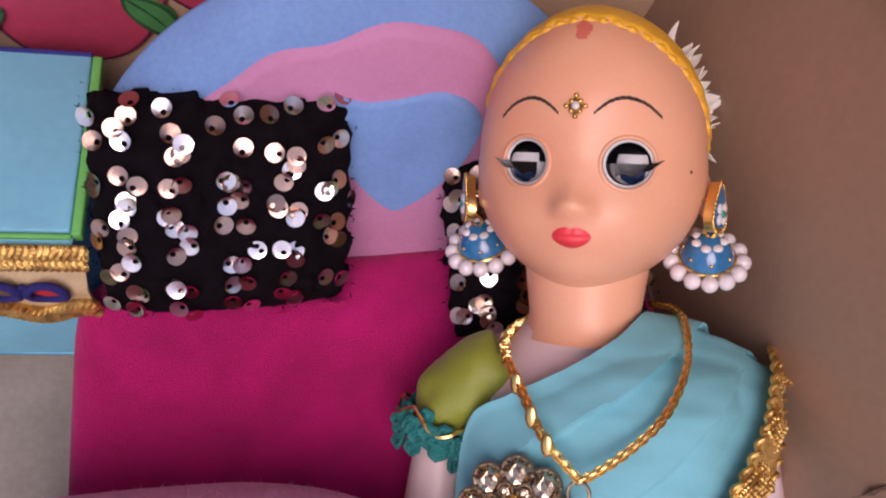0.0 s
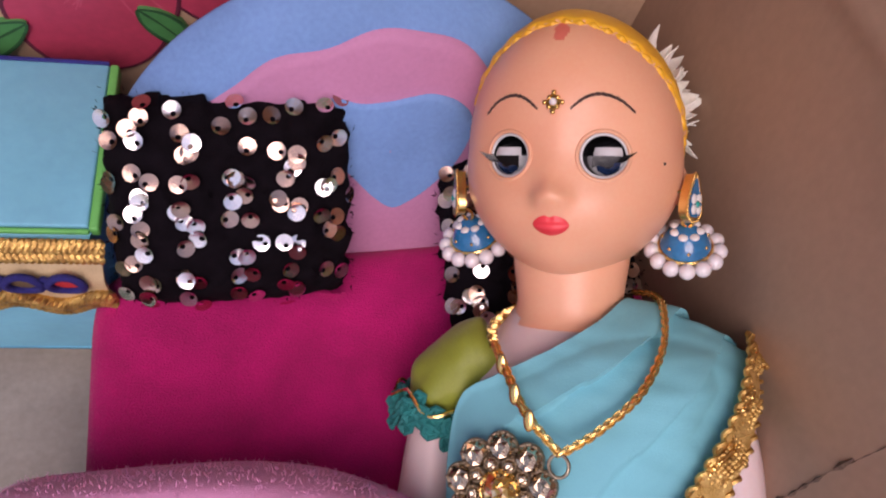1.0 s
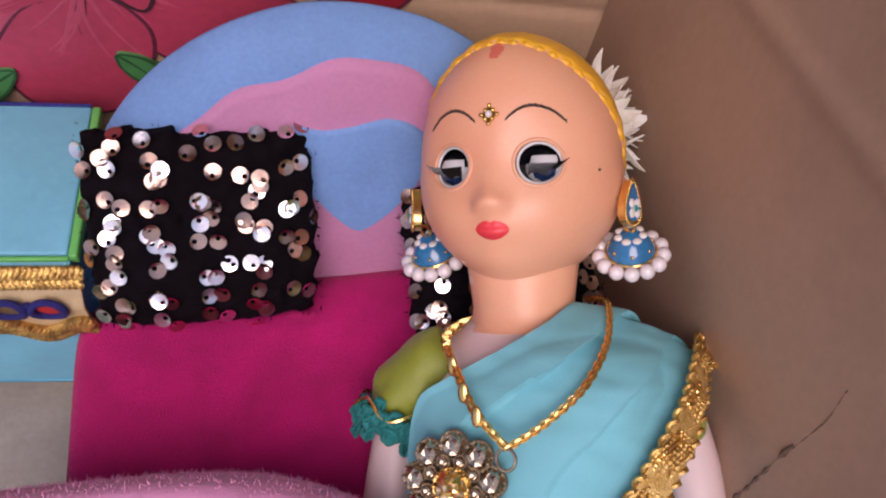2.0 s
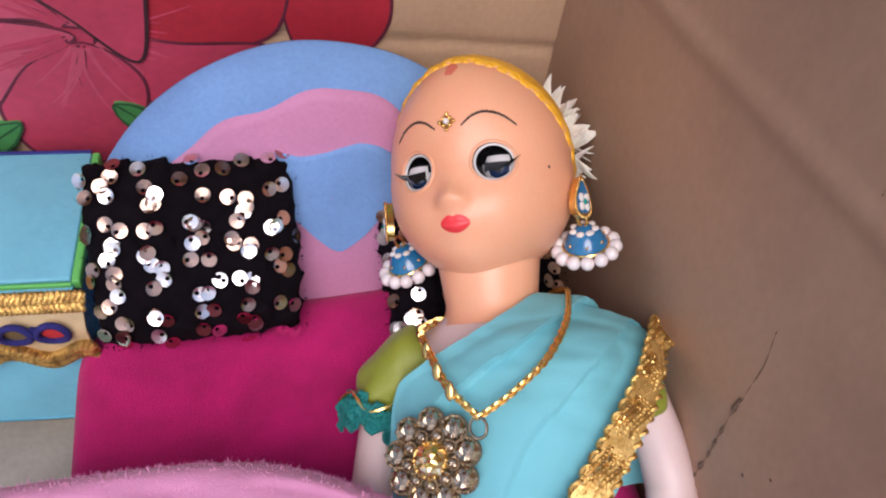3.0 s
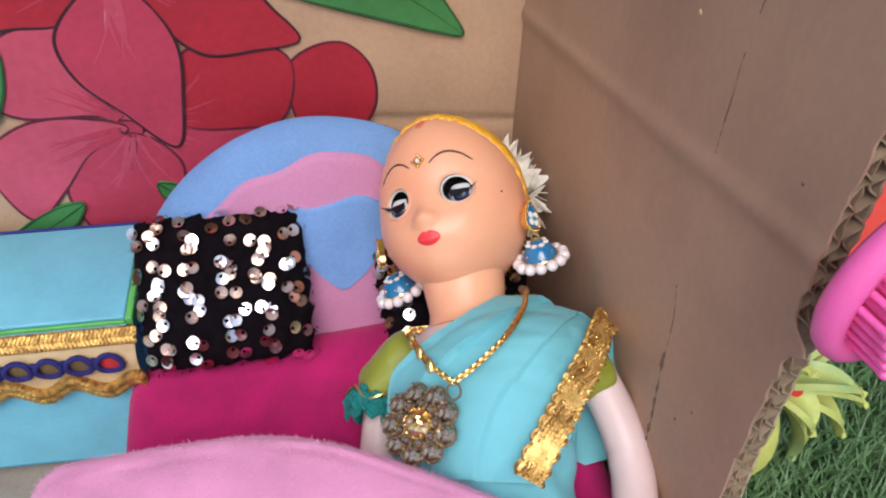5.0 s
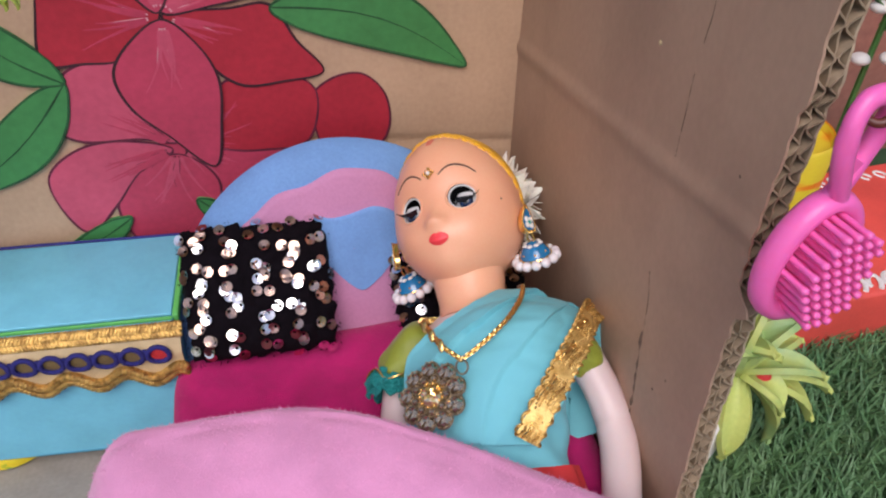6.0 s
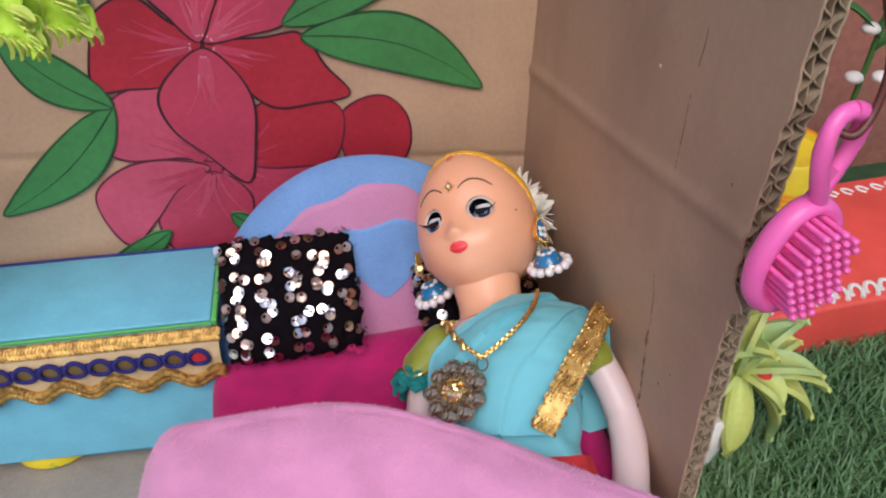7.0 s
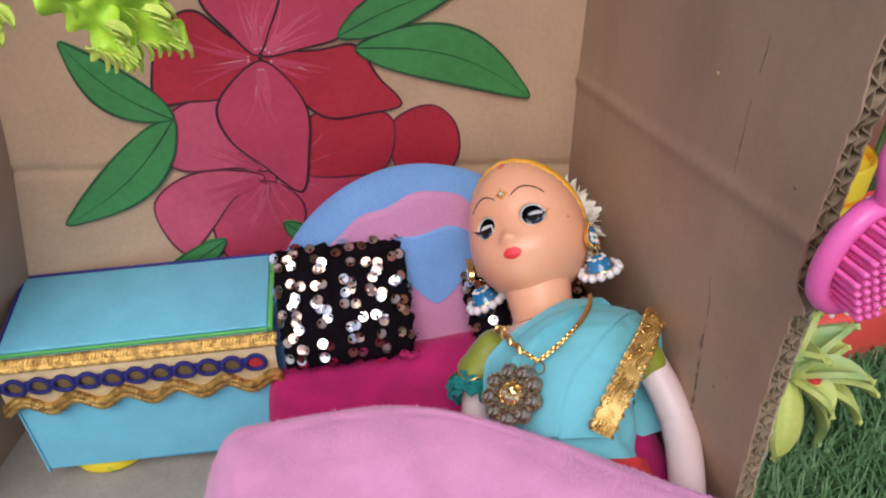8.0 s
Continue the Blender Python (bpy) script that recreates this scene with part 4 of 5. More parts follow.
OUT = Matrix.Rotation(radians(90), 4, "X")
STONE_ME, STONE_S = raw(stone(0.036), "stone", [STONE], 3), raw(stone(0.017, 6), "stone", [STONE], 3)
PRONG_ME, PRONG_S = raw(prongs(0.036), "setting", [SETTING]), raw(prongs(0.017), "setting", [SETTING])
big = part("centre_stone", move(stone(0.046, 14), PM @ Matrix.Translation((0, -0.03, 0)) @ OUT), STONE_AMBER, pendant, "amber centre stone", smooth=3)
part("centre_setting", move(prongs(0.046), PM @ Matrix.Translation((0, -0.028, 0)) @ OUT), GOLD_BRIGHT, pendant, "gold claw setting")
for k in range(9):
    a = 2 * math.pi * k / 9 + 0.2
    m = PM @ Matrix.Translation((0.102 * math.cos(a), -0.012, 0.102 * math.sin(a))) @ OUT
    piece("stone", STONE_ME, m, pendant), piece("setting", PRONG_ME, m, pendant)
    m = PM @ Matrix.Translation((0.066 * math.cos(a + 0.35), -0.030, 0.066 * math.sin(a + 0.35))) @ OUT
    piece("small_stone", STONE_S, m, pendant), piece("setting", PRONG_S, m, pendant)

bindi = thing("bindi", DOLL @ Vector((0, -0.31, 0.094)), "small gold bindi with a clear stone on the doll's forehead", "bindi")
BP = DOLL @ Matrix.Translation(face_point(0, 0.094, 0.003)) @ Matrix.Rotation(radians(-12), 4, "X")
for k in range(8):
    a = 2 * math.pi * k / 8
    r = 0.021 if k % 2 == 0 else 0.014
    part("gold_bead", move(ball((r * math.cos(a), -0.002, 1.15 * r * math.sin(a)), 0.0065, seg=8, rings=6), BP), GOLD_BRIGHT, bindi, "gold bead")
part("plate", move(slab([(0.020, 0), (0, 0.025), (-0.020, 0), (0, -0.025)], -0.003, 0.003), BP), GOLD_BRIGHT, bindi, "gold diamond plate")
part("crystal", move(ball((0, -0.006, 0), 0.0095, seg=8, rings=6), BP), PEARL, bindi, "clear crystal")

# ---- white flowers at the back of the hair ----
PETAL = paint("white_petal", (0.86, 0.82, 0.72), 0.6, 0.08, 80, 900, 0.15, random=0.10, sss=0.15)
CORE = paint("flower_core", (0.50, 0.45, 0.34), 0.7, 0.2, 100, 900, 0.3)


def petal_mesh(curl, wide):
    def at(u, v):
        w = wide * math.sin(math.pi * min(0.999, v ** 0.8 * 0.97 + 0.03)) ** 0.75 * (1 - 0.25 * v)
        x = (2 * u - 1) * w
        return (x, -curl * v * v + 0.30 * abs(x) + 0.006 * math.sin(6 * v), 0.115 * v)
    return raw(thick(grid(at, 4, 7), 0.0025), "petal", [PETAL], 60)


PETALS = [petal_mesh(c, w) for c, w in ((0.02, 0.026), (0.045, 0.030), (-0.01, 0.023))]
HAIR_AT = DOLL @ Matrix.Translation((0.10, 0.31, 0.11)) @ Matrix.Diagonal((1.25, 1.18, 1.52, 1))
flowers = thing("hair_flowers", HAIR_AT.translation, "cluster of white fabric flowers pinned behind the doll's hair", "hair flowers")
part("core", move(ball((0, 0, 0), 0.062, seg=20, rings=14, squash=(1, 0.8, 1.05)), HAIR_AT), CORE, flowers, "off-white flower core")
rnd = random.Random(11)
for k in range(290):
    z = 1 - 2 * (k + 0.5) / 290
    a = k * 2.39996
    s = math.sqrt(1 - z * z)
    d = Vector((s * math.cos(a), s * math.sin(a), z))
    if d.y < -0.75:
        continue
    d = (d + Vector((rnd.gauss(0, 0.13), rnd.gauss(0, 0.13), rnd.gauss(0, 0.13)))).normalized()
    q = d.to_track_quat("Z", "Y").to_matrix().to_4x4() @ Matrix.Rotation(rnd.uniform(0, 6.28), 4, "Z")
    piece("petal", rnd.choice(PETALS), HAIR_AT @ Matrix.Translation(d * rnd.uniform(0.025, 0.075)) @ q @ Matrix.Scale(rnd.uniform(0.75, 1.1), 4), flowers)

# ---- painted flowers on the back wall ----
CRIMSON = paint("crimson_paint", (0.46, 0.026, 0.045), 0.55, 0.13, 22, 300, 0.10)
ROSE = paint("rose_paint", (0.55, 0.056, 0.112), 0.55, 0.13, 22, 300, 0.10)
PINK_PAINT = paint("pink_paint", (0.61, 0.090, 0.155), 0.55, 0.13, 22, 300, 0.10)
LEAF_PAINT = paint("leaf_paint", (0.060, 0.26, 0.075), 0.55, 0.13, 22, 300, 0.10)
LINE_PAINT = paint("outline_paint", (0.05, 0.015, 0.022), 0.6, 0.3)
VEIN_PAINT = paint("vein_paint", (0.02, 0.09, 0.03), 0.6, 0.3)
DARK_ROSE = paint("dark_rose_paint", (0.13, 0.018, 0.04), 0.6, 0.3)
LIGHT_PAINT = paint("highlight_paint", (0.70, 0.36, 0.40), 0.6, 0.2)
mural = thing("painted_flowers", (-0.1, -0.003, 1.4), "red and pink flowers with green leaves painted on the cardboard", "mural")
LAYER = [0.0]


def painted(name, pts, mat, line, w, label):
    LAYER[0] += 0.0012
    y = -0.003 - LAYER[0]
    loop = [(p.x, p.y) for p in smooth_loop([(x, z, 0) for x, z in pts], 7)]
    ob = part(name, slab(loop, y, 0.0), mat, mural, label, smooth=30)
    part("outline", tube([(x, y, z) for x, z in loop], lambda t: w * (0.7 + 0.5 * abs(math.sin(7 * t))), 6, closed=True, flat=0.15, up=(0, 1, 0)), line, ob, smooth=60)
    return ob, y


def strokes(ob, y, c, aim, n, spread, r0, r1, mat, w, seed):
    rr = random.Random(seed)
    for k in range(n):
        a, bow = aim + spread * ((k + 0.5) / n - 0.5) * 2 + rr.uniform(-.08, .08), rr.uniform(-1.2, 1.2)
        p = [(c[0] + r * math.cos(a + bow * (r - r0)), y - 0.0006, c[1] + r * math.sin(a + bow * (r - r0))) for r in np.linspace(r0, r1 * rr.uniform(0.7, 1.1), 6)]
        part("brush_stroke", tube(p, lambda t: w * (1 - 0.8 * t), 5, flat=0.2, up=(0, 1, 0)), mat, ob, smooth=60)


def bloom(c, petals, mats, seed, light, line):
    for k, (pts, m) in enumerate(zip(petals, mats)):
        ob, y = painted("petal", pts, m, line, 0.0058, "painted petal with a dark outline")
        mid = Vector((sum(p[0] for p in pts) / len(pts) - c[0], sum(p[1] for p in pts) / len(pts) - c[1]))
        soft = {CRIMSON: ROSE, ROSE: PINK_PAINT}.get(m, ROSE)
        strokes(ob, y + 0.0003, c, math.atan2(mid.y, mid.x), 7, 0.34, 0.06, 0.34, soft, 0.010, seed + k + 9)
        strokes(ob, y, c, math.atan2(mid.y, mid.x), 3, 0.34, 0.05, 0.22, light, 0.0042, seed + k)


LOW = (-0.26, 1.17)
painted("flower_heart", [(-0.34, 1.20), (-0.26, 1.27), (-0.17, 1.22), (-0.18, 1.12), (-0.27, 1.08), (-0.35, 1.13)], ROSE, DARK_ROSE, 0.002, "rose paint in the middle of the flower")
bloom(LOW, [
    [(0.42, 1.10), (0.40, 1.34), (0.50, 1.44), (0.65, 1.45), (0.76, 1.32), (0.77, 1.12), (0.66, 0.98), (0.50, 0.98)],
    [(-0.20, 1.20), (0.00, 1.48), (0.26, 1.50), (0.42, 1.40), (0.40, 1.18), (0.30, 1.08), (0.05, 1.06)],
    [(-0.22, 1.15), (0.05, 1.10), (0.35, 1.06), (0.34, 0.90), (0.10, 0.74), (-0.10, 0.85)],
    [(-0.26, 1.13), (-0.10, 0.95), (-0.16, 0.70), (-0.30, 0.56), (-0.52, 0.60), (-0.60, 0.86), (-0.48, 1.05)],
    [(-0.28, 1.16), (-0.50, 1.24), (-0.70, 1.22), (-0.86, 1.09), (-0.85, 0.88), (-0.76, 0.73), (-0.60, 0.88), (-0.46, 1.05)],
    [(-0.22, 1.21), (-0.42, 1.24), (-0.66, 1.26), (-0.76, 1.36), (-0.70, 1.55), (-0.60, 1.64), (-0.40, 1.66), (-0.20, 1.50)],
], [CRIMSON, CRIMSON, ROSE, ROSE, PINK_PAINT, PINK_PAINT], 20, DARK_ROSE, DARK_ROSE)
TOP = (-0.20, 1.83)
bloom(TOP, [
    [(-0.19, 1.84), (0.08, 1.84), (0.26, 1.84), (0.36, 1.66), (0.47, 1.49), (0.28, 1.46), (0.10, 1.46), (-0.02, 1.56), (-0.08, 1.70)],
    [(-0.20, 1.84), (-0.33, 1.97), (-0.46, 2.10), (-0.62, 2.04), (-0.68, 1.90), (-0.72, 1.67), (-0.56, 1.65), (-0.38, 1.66)],
    [(-0.19, 1.85), (-0.10, 2.06), (0.02, 2.26), (0.22, 2.24), (0.34, 2.06), (0.20, 1.90), (0.02, 1.86)],
    [(-0.21, 1.85), (-0.32, 1.98), (-0.42, 2.16), (-0.30, 2.36), (-0.10, 2.38), (-0.06, 2.16), (-0.13, 1.98)],
    [(-0.20, 1.82), (-0.36, 1.72), (-0.45, 1.58), (-0.41, 1.40), (-0.28, 1.24), (-0.10, 1.04), (-0.03, 1.30), (-0.01, 1.52), (-0.08, 1.70)],
], [CRIMSON, CRIMSON, ROSE, ROSE, ROSE], 40, LIGHT_PAINT, LINE_PAINT)


def painted_leaf(root, tip, wide, bend):
    a, b_ = Vector((*root, 0)), Vector((*tip, 0))
    d = b_ - a
    s = Vector((-d.y, d.x, 0)).normalized()
    mid = [a + d * t + s * (bend * math.sin(math.pi * t)) for t in np.linspace(0, 1, 9)]
    w = [wide * math.sin(math.pi * t ** 0.85) ** 0.8 for t in np.linspace(0, 1, 9)]
    loop = [m + s * k for m, k in zip(mid, w)] + [m - s * k for m, k in zip(mid[-2:0:-1], w[-2:0:-1])]
    ob, y = painted("leaf", [(p.x, p.y) for p in loop], LEAF_PAINT, VEIN_PAINT, 0.0060, "painted green leaf")
    part("vein", tube([(p.x, y - 0.001, p.y) for p in mid], lambda t: 0.006 * (1 - 0.8 * t) * (0.6 + 0.5 * abs(math.sin(9 * t))), 5, flat=0.2, up=(0, 1, 0)), VEIN_PAINT, ob)


for root, tip, wide, bend in (((-0.66, 1.57), (-1.31, 1.04), 0.13, 0.06), ((-0.66, 1.57), (-1.06, 2.02), 0.11, 0.05), ((0.26, 1.83), (1.16, 1.44), 0.15, 0.10),
                              ((0.18, 1.90), (0.80, 2.08), 0.10, 0.03), ((-0.55, 0.80), (-0.95, 0.60), 0.07, 0.02), ((-0.66, 2.0), (-0.80, 2.45), 0.10, 0.03), ((-0.22, 0.86), (-0.08, 0.66), 0.05, 0.01)):
    painted_leaf(root, tip, wide, bend)

# ---- marks on the side wall ----
MARK = paint("dark_score", (0.15, 0.095, 0.065), 0.9, 0.4, 300, 1500, 0.4)


def score(pts, w):
    p = smooth_loop([(wall_x(y, z) - 0.009, y, z) for y, z in pts], 8, closed=False)
    p = [q + Vector((0, 0.006 * noise.noise((0, q.z * 9, 4)), 0)) for q in p]
    return tube(p, lambda t: w * max(0.05, 0.5 + 1.6 * noise.noise((t * 11, 7, w * 900))), 5, flat=1.0)


for pts, w in (([(-1.55, 2.45), (-1.55, 2.30)], 0.002), ([(-1.545, 2.20), (-1.55, 2.05), (-1.56, 1.91)], 0.002), ([(-1.57, 1.42), (-1.60, 1.30), (-1.62, 1.10)], 0.002),
               ([(-1.61, 1.14), (-1.63, 0.98), (-1.65, 0.82), (-1.66, 0.70)], 0.0075)):
    part("score_mark", score(pts, w), MARK, wall_side, "dark torn score line")
for y, z, r in ((-1.88, 2.06, 0.006), (-1.31, 2.18, 0.010), (-1.76, 0.98, 0.006), (-1.82, 1.10, 0.005)):
    part("speck", ball((wall_x(y, z) - 0.008, y, z), r, seg=8, rings=5, squash=(0.3, 1, 1)), MARK if r < 0.01 else CREAM, wall_side)

# ---- outside: lawn, plinth, plant, pot, wall, brush ----
LAWN = paint("lawn_base", (0.030, 0.075, 0.030), 0.9, 0.3, 40, 500, 0.5)
BLADE = paint("grass_blade", (0.075, 0.20, 0.075), 0.55, 0.3, 6, 60, 0.1, second=(0.15, 0.26, 0.10), mix=(0.35, 0.65))
solo("ground", box(-900, 900, -900, 900, GROUND_Z - 0.5, GROUND_Z), LAWN, (0, 0, GROUND_Z), "flat green lawn under the box", "ground", kind="structure")
solo("box_base", box(-2.3, WX + 0.14, -2.15, 0.1, GROUND_Z, FLOOR_Z - 0.08, 0.01), CARD_EDGE, (0, -1, GROUND_Z), "folded cardboard layer under the box", "base", kind="structure")
rnd = random.Random(21)
verts, faces = [], []
for _ in range(26000):
    x, y = 1.60 + 3.2 * rnd.random() ** 1.2, -2.6 + 2.4 * rnd.random()
    h, a, w = rnd.uniform(0.10, 0.26), rnd.uniform(0, 6.28), rnd.uniform(0.006, 0.011)
    lean = rnd.uniform(0.2, 0.95) * h
    s, d = Vector((math.cos(a), math.sin(a), 0)) * w, Vector((-math.sin(a), math.cos(a), 0)) * lean
    p = Vector((x, y, GROUND_Z))
    n = len(verts)
    for q in (p - s, p + s, p + d * 0.35 + s * 0.8 + Vector((0, 0, h * 0.6)), p + d * 0.35 - s * 0.8 + Vector((0, 0, h * 0.6)), p + d + Vector((0, 0, h))):
        verts.append(tuple(q * D))
    faces += [(n, n + 1, n + 2, n + 3), (n + 3, n + 2, n + 4)]
me = bpy.data.meshes.new("grass")
me.from_pydata(verts, [], faces)
me.materials.append(BLADE)
tagged(new("grass", me), "short green artificial grass beside the box", "grass", kind="stuff")

PLINTH = paint("red_plinth_paint", (0.74, 0.085, 0.062), 0.55, 0.12, 30, 500, 0.15)
WHITE = paint("white_paint", (0.78, 0.74, 0.70), 0.6, 0.1, 60, 600, 0.2)
TERRA = paint("terracotta_wall", (0.30, 0.13, 0.09), 0.85, 0.2, 12, 150, 0.4)
plinth = thing("plinth", (3.8, -0.3, GROUND_Z), "low red-painted plinth with a white scroll border", "plinth")
part("block", box(1.75, 7.5, -0.80, 0.35, GROUND_Z, 0.10, 0.03, 3), PLINTH, plinth, "red painted block")
curl = raw(tube([(0.045 * math.cos(a) * (1 - a / 9), 0.075 * math.sin(a) * (1 - a / 12), 0.012) for a in np.linspace(-0.6, 4.2, 16)], 0.016, 6, flat=0.5), "scroll", [WHITE])
for k in range(26):
    piece("scroll", curl, Matrix.Translation((2.45 + 0.105 * k, -0.71, 0.095)) @ Matrix.Rotation(-0.5, 4, "Z"), plinth)
for k in range(30):
    piece("scroll", curl, Matrix.Translation((2.3 + 0.12 * k, 0.22, 0.095)) @ Matrix.Rotation(0.6, 4, "Z") @ Matrix.Scale(0.7, 4), plinth)
solo("wall_outer", box(0.9, 9, 1.1, 1.3, GROUND_Z, 4.2), TERRA, (3, 1.3, GROUND_Z), "reddish-brown plastered wall behind the box", "wall", kind="structure")

ORANGE = paint("orange_glaze", (0.80, 0.20, 0.01), 0.4, 0.1, second=(0.75, 0.55, 0.03), mix=(0.48, 0.52), scale=30, stretch=(0.3, 0.3, 1.6))
pot = thing("flower_pot", (3.00, -0.20, 0.10), "orange and yellow striped flower pot on the red plinth", "pot")
POT = Matrix.Translation((3.00, -0.20, 0.10))
part("pot", move(lathe([(0.0, 0), (0.20, 0), (0.24, 0.05), (0.25, 0.4), (0.26, 0.80), (0.245, 0.82), (0.23, 0.76), (0.0, 0.7)], 32), POT), ORANGE, pot, "orange and yellow glazed pot")
LEAFY = paint("thin_leaf", (0.06, 0.18, 0.04), 0.5, 0.2, 60, 500, 0.1)


def blade_leaf(root, tip, wide, sag, thickness, n=10):
    """A leaf from root to tip with a channelled section."""
    a, b_ = Vector(root), Vector(tip)
    d = b_ - a
    side = d.cross(Vector((0, 0, 1)))
    side = side.normalized() if side.length > 1e-4 else Vector((1, 0, 0))
    up = side.cross(d).normalized()

    def at(u, v):
        w = wide * (math.sin(math.pi * min(0.995, 0.18 + 0.82 * v)) ** 0.7)
        return a + d * v + side * (2 * u - 1) * w + up * (sag * math.sin(math.pi * v) + 0.5 * wide * (2 * u - 1) ** 2)
    return thick(grid(at, 4, n), thickness)


spray = thing("flower_spray", (3.75, 0.25, 0.10), "white flowers and thin green leaves standing on the plinth", "flowers")
part("stem", tube([(3.75, 0.25, 0.09), (3.74, 0.22, 0.9), (3.70, 0.15, 1.75)], 0.02, 6), LEAFY, spray, "green stem")
for k in range(7):
    a = k * 2.4
    part("leaf", blade_leaf((3.72, 0.18, 1.25 + 0.08 * k), (3.72 + 0.45 * math.cos(a), 0.18 + 0.3 * math.sin(a), 1.45 + 0.09 * k), 0.05, 0.05, 0.006), LEAFY, spray, "thin green leaf")
for k in range(8):
    a = k * 2.1
    part("flower", ball((3.78 + 0.22 * math.cos(a), 0.1 + 0.12 * math.sin(a), 0.95 + 0.11 * k), 0.06, seg=10, rings=6, squash=(1, 1, 0.6)), WHITE, spray, "white blossom")

SUCC = paint("succulent_leaf", (0.56, 0.62, 0.17), 0.4, 0.12, 25, 400, 0.05, second=(0.20, 0.42, 0.19), mix=(0.50, 0.70), random=0.12, sss=0.1)
plant = thing("plant", (2.12, -1.28, GROUND_Z), "yellow-green artificial succulent in a pale pot on the lawn", "plant")
PC = Vector((2.20, -1.32, 0.36))
part("pot", move(lathe([(0.0, 0), (0.17, 0), (0.22, 0.25), (0.24, 0.55), (0.22, 0.57), (0.0, 0.5)], 28), Matrix.Translation((2.02, -1.25, GROUND_Z))), WHITE, plant, "pale pot")
part("stem", tube([(2.02, -1.25, 0.08), (2.12, -1.29, 0.25), tuple(PC)], 0.035, 8), LEAFY, plant, "short stem")
for k, (dx, dy, dz) in enumerate(((0.30, -0.08, -0.66), (0.52, -0.12, -0.46), (0.62, -0.08, -0.28), (0.44, -0.18, 0.0), (0.36, -0.02, 0.34), (0.12, 0.02, 0.52), (-0.05, -0.16, -0.55),
                                  (0.40, 0.12, 0.20), (0.50, 0.14, -0.05), (0.06, -0.22, 0.30), (-0.20, -0.12, 0.25), (0.18, -0.22, -0.18), (-0.25, -0.05, -0.3), (0.15, 0.25, 0.3))):
    q = PC + Vector((dx, dy, dz)) * 0.86
    part("leaf", blade_leaf(PC + Vector((dx, dy, dz)) * 0.04, q, 0.080, 0.07, 0.030), SUCC, plant, "", smooth=70)
part("bud", ball(PC + Vector((0.10, -0.06, 0.02)), 0.045, seg=12, rings=8), RED, plant, "red bud")

# ---- toy hairbrush hung on a wire ----
HOTPINK = paint("hot_pink_plastic", (0.96, 0.155, 0.48), 0.38, 0.06, 40, 700, 0.03, coat=0.15, sss=0.15)
brush = thing("hairbrush", (1.55, -2.12, 1.75), "hot pink plastic toy hairbrush hanging from a wire", "brush")
up_b = Vector((0.07, 0.03, 0.99)).normalized()
n_b = Vector((0.16, -0.95, 0.12))
n_b = (n_b - up_b * n_b.dot(up_b)).normalized()
w_b = up_b.cross(n_b).normalized()
BR = Matrix((w_b, n_b, up_b)).transposed().to_4x4()
BR.translation = Vector((1.525, -2.13, 1.955))
BR = BR @ Matrix.Scale(0.86, 4)


def oval(a, k=1.0):
    z = 0.215 * k * math.sin(a)
    return (0.155 * k * math.cos(a) * (1 - 0.10 * math.sin(a)), z)


part("pad", move(slab([oval(2 * math.pi * k / 40, 0.97) for k in range(40)], -0.035, 0.0), BR), HOTPINK, brush, "pink bristle pad")
part("rim", move(tube([(oval(a)[0], -0.008, oval(a)[1]) for a in (2 * math.pi * k / 48 for k in range(48))], 0.036, 10, closed=True, up=(0, 1, 0), flat=1.3), BR), HOTPINK, brush, "thick rounded rim", smooth=70)
BRISTLE = raw(lathe([(0.011, 0.0), (0.0105, 0.11), (0.014, 0.125), (0.013, 0.138), (0.0, 0.144)], 8), "bristle", [HOTPINK])
for i in range(9):
    for j in range(7):
        x, z = -0.13 + 0.042 * j + (0.02 if i % 2 else 0), -0.17 + 0.0425 * i
        if (x / 0.140) ** 2 + (z / 0.185) ** 2 < 1:
            piece("bristle", BRISTLE, BR @ Matrix.Translation((x, -0.005, z)) @ Matrix.Rotation(radians(-90), 4, "X"), brush)
for s in (1, -1):
    pts = smooth_loop([(0.035 * s, -0.01, 0.20), (-0.022 * s, 0.012 * s, 0.28), (-0.075 * s, 0.02 * s, 0.40), (-0.078 * s, 0.01 * s, 0.50), (-0.045 * s, 0.0, 0.555), (0.0, 0.0, 0.57)], 7, closed=False)
    part("handle", move(tube(pts, 0.030, 10, flat=1.1), BR), HOTPINK, brush, "twisted loop handle", smooth=70)
part("handle_web", move(slab([(-0.02, 0.27), (0.02, 0.27), (0.055, 0.34), (0.0, 0.37), (-0.055, 0.34)], -0.01, 0.01), BR), HOTPINK, brush, "flat web between the loops")
WIRE = paint("brown_wire", (0.12, 0.03, 0.02), 0.4, 0.2)
top_loop = BR @ Vector((0, 0.0, 0.535))
solo("wire_hook", tube(smooth_loop([top_loop + Vector((-0.05, 0.03, -0.015)), top_loop + Vector((0.0, -0.03, -0.03)), top_loop + Vector((0.06, -0.01, 0.03)), top_loop + Vector((0.085, 0.03, 0.16)), top_loop + Vector((0.06, 0.12, 0.34)), Vector((WX + 0.10, -1.9, 2.98))], 8, closed=False), 0.012, 8),
     WIRE, (1.55, -2.0, 2.5), "bent brown wire hook fixed to the cardboard wall", "hook")

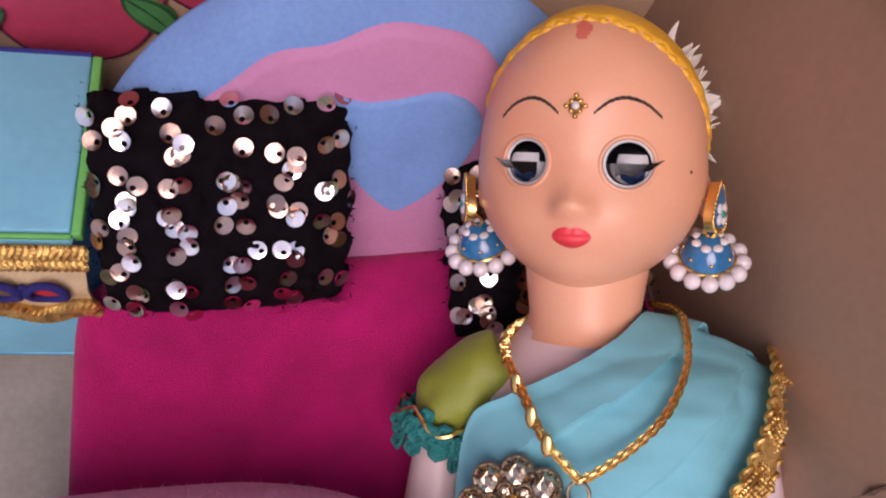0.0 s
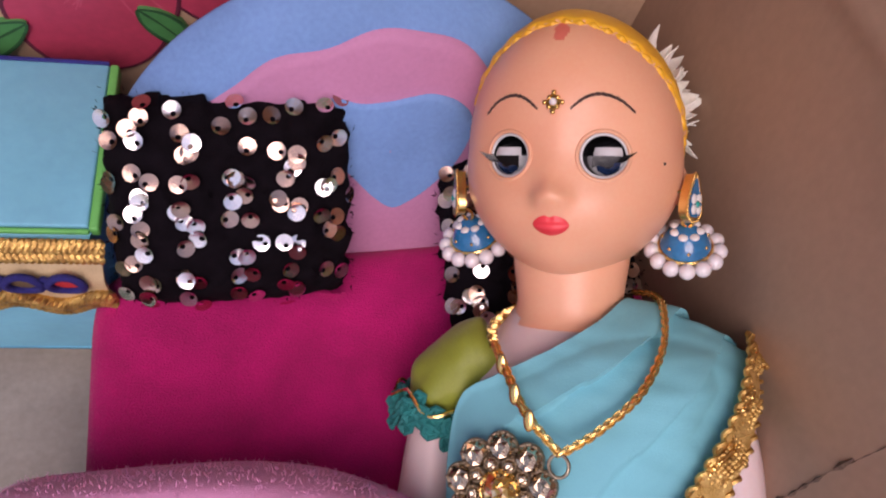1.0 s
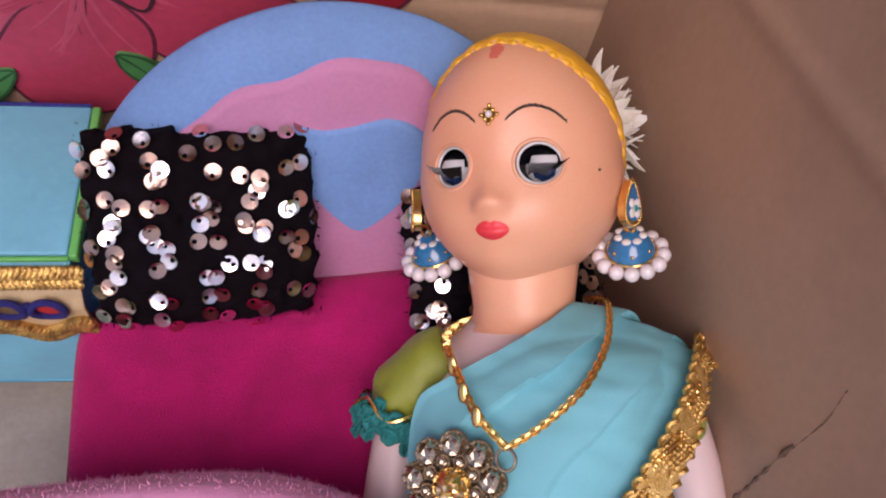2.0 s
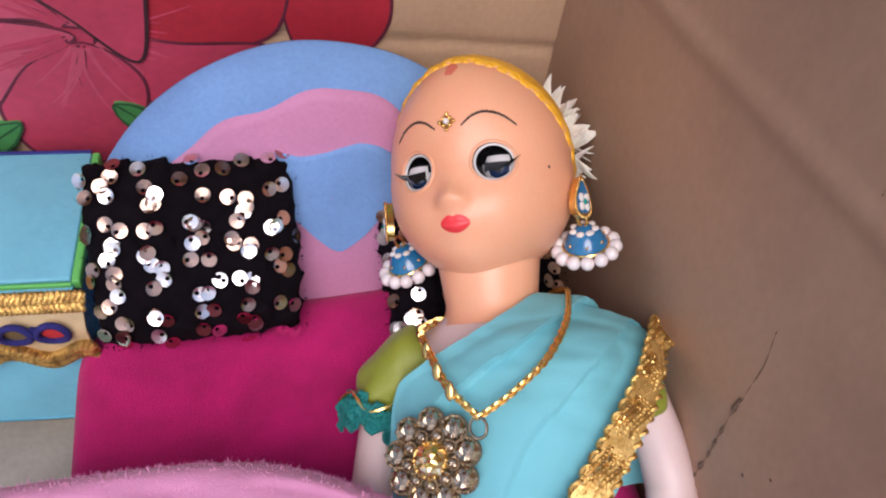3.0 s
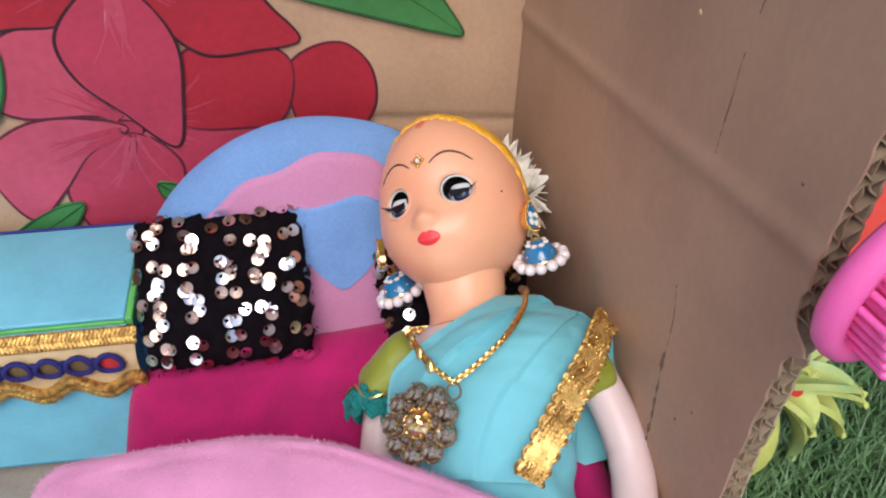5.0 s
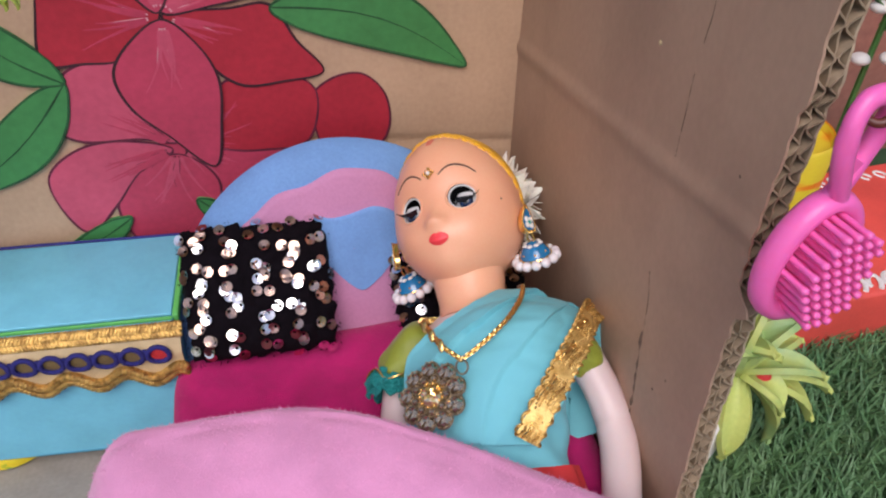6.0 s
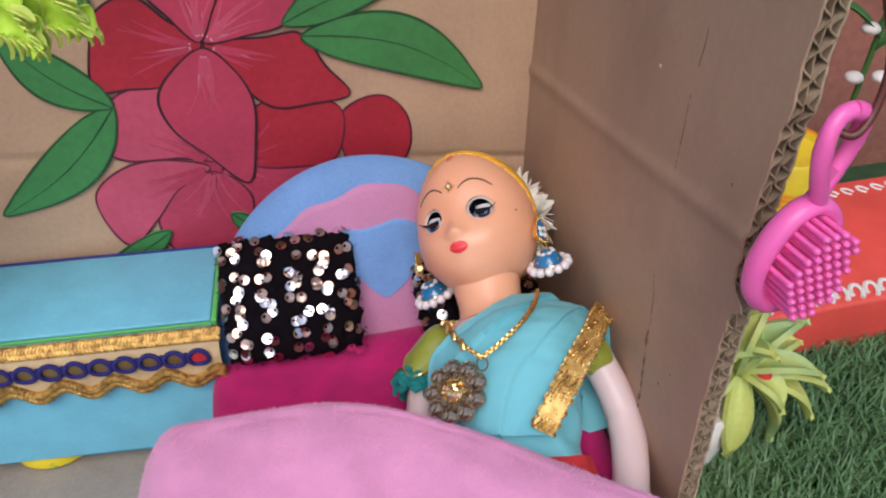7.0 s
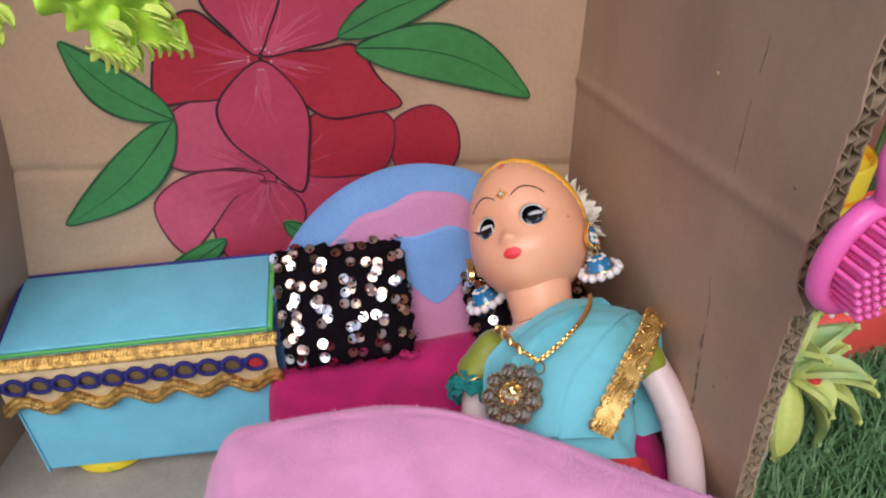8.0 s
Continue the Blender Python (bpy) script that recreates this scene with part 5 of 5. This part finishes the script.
# ---- lime spray hanging into the top of the box ----
LIME = paint("lime_leaf", (0.50, 0.76, 0.06), 0.5, 0.15, 60, 600, 0.15, random=0.15, sss=0.2)
FRINGE = paint("yellow_green_fringe", (0.62, 0.74, 0.12), 0.55, 0.15, 60, 600, 0.15, sss=0.2)
lime = thing("hanging_leaves", (-1.2, -1.5, 2.9), "bright lime green ruffled leaves hanging from the wall top", "leaves")
part("stem", tube(smooth_loop([(-1.42, -1.45, 2.78), (-1.1, -1.48, 2.98), (-0.8, -1.5, 2.92), (-0.62, -1.5, 2.78)], 6, closed=False), 0.014, 6), LEAFY, lime, "green stem")


def ruffle(root, tip, wide, seed):
    a, b_ = Vector(root), Vector(tip)
    d = b_ - a
    side = d.cross(Vector((0.2, 1, 0.2))).normalized()
    up = side.cross(d).normalized()

    def at(u, v):
        w = wide * math.sin(math.pi * min(0.98, 0.12 + 0.8 * v)) ** 0.6 * (1 + 0.18 * math.sin(30 * v + seed) * abs(2 * u - 1))
        return a + d * v + side * (2 * u - 1) * w + up * (0.02 * math.sin(22 * v + seed) * abs(2 * u - 1) + 0.05 * math.sin(math.pi * v) + 0.02 * noise.noise((u * 3, v * 4, seed)))
    return thick(grid(at, 10, 26), 0.006)


for k, (r, t_, w) in enumerate((((-0.66, -1.50, 2.80), (-0.36, -1.52, 2.60), 0.075), ((-0.70, -1.50, 2.80), (-0.50, -1.54, 2.58), 0.065), ((-0.72, -1.48, 2.82), (-0.40, -1.46, 2.70), 0.07),
                                ((-0.85, -1.50, 2.90), (-0.84, -1.55, 2.70), 0.06), ((-1.0, -1.50, 2.95), (-1.04, -1.55, 2.74), 0.06), ((-0.60, -1.48, 2.86), (-0.34, -1.44, 2.78), 0.06))):
    leaf = part("leaf", ruffle(r, t_, w, 1.7 * k), LIME, lime, "", smooth=70)
    rr, a, b_ = random.Random(k), Vector(r), Vector(t_)
    side = (b_ - a).cross(Vector((0.2, 1, 0.2))).normalized()
    for j in range(11):
        u = -1 + 2 * j / 10
        root = a.lerp(b_, 0.62 + 0.32 * (1 - abs(u))) + side * u * w * 0.8
        tip = root + ((b_ - a).normalized() * 0.6 + side * u * 0.5 + Vector((0, 0, -0.45))).normalized() * rr.uniform(0.035, 0.075)
        part("fringe", blade_leaf(root, tip, 0.020, 0.010, 0.005, 5), FRINGE, leaf, "", smooth=70)
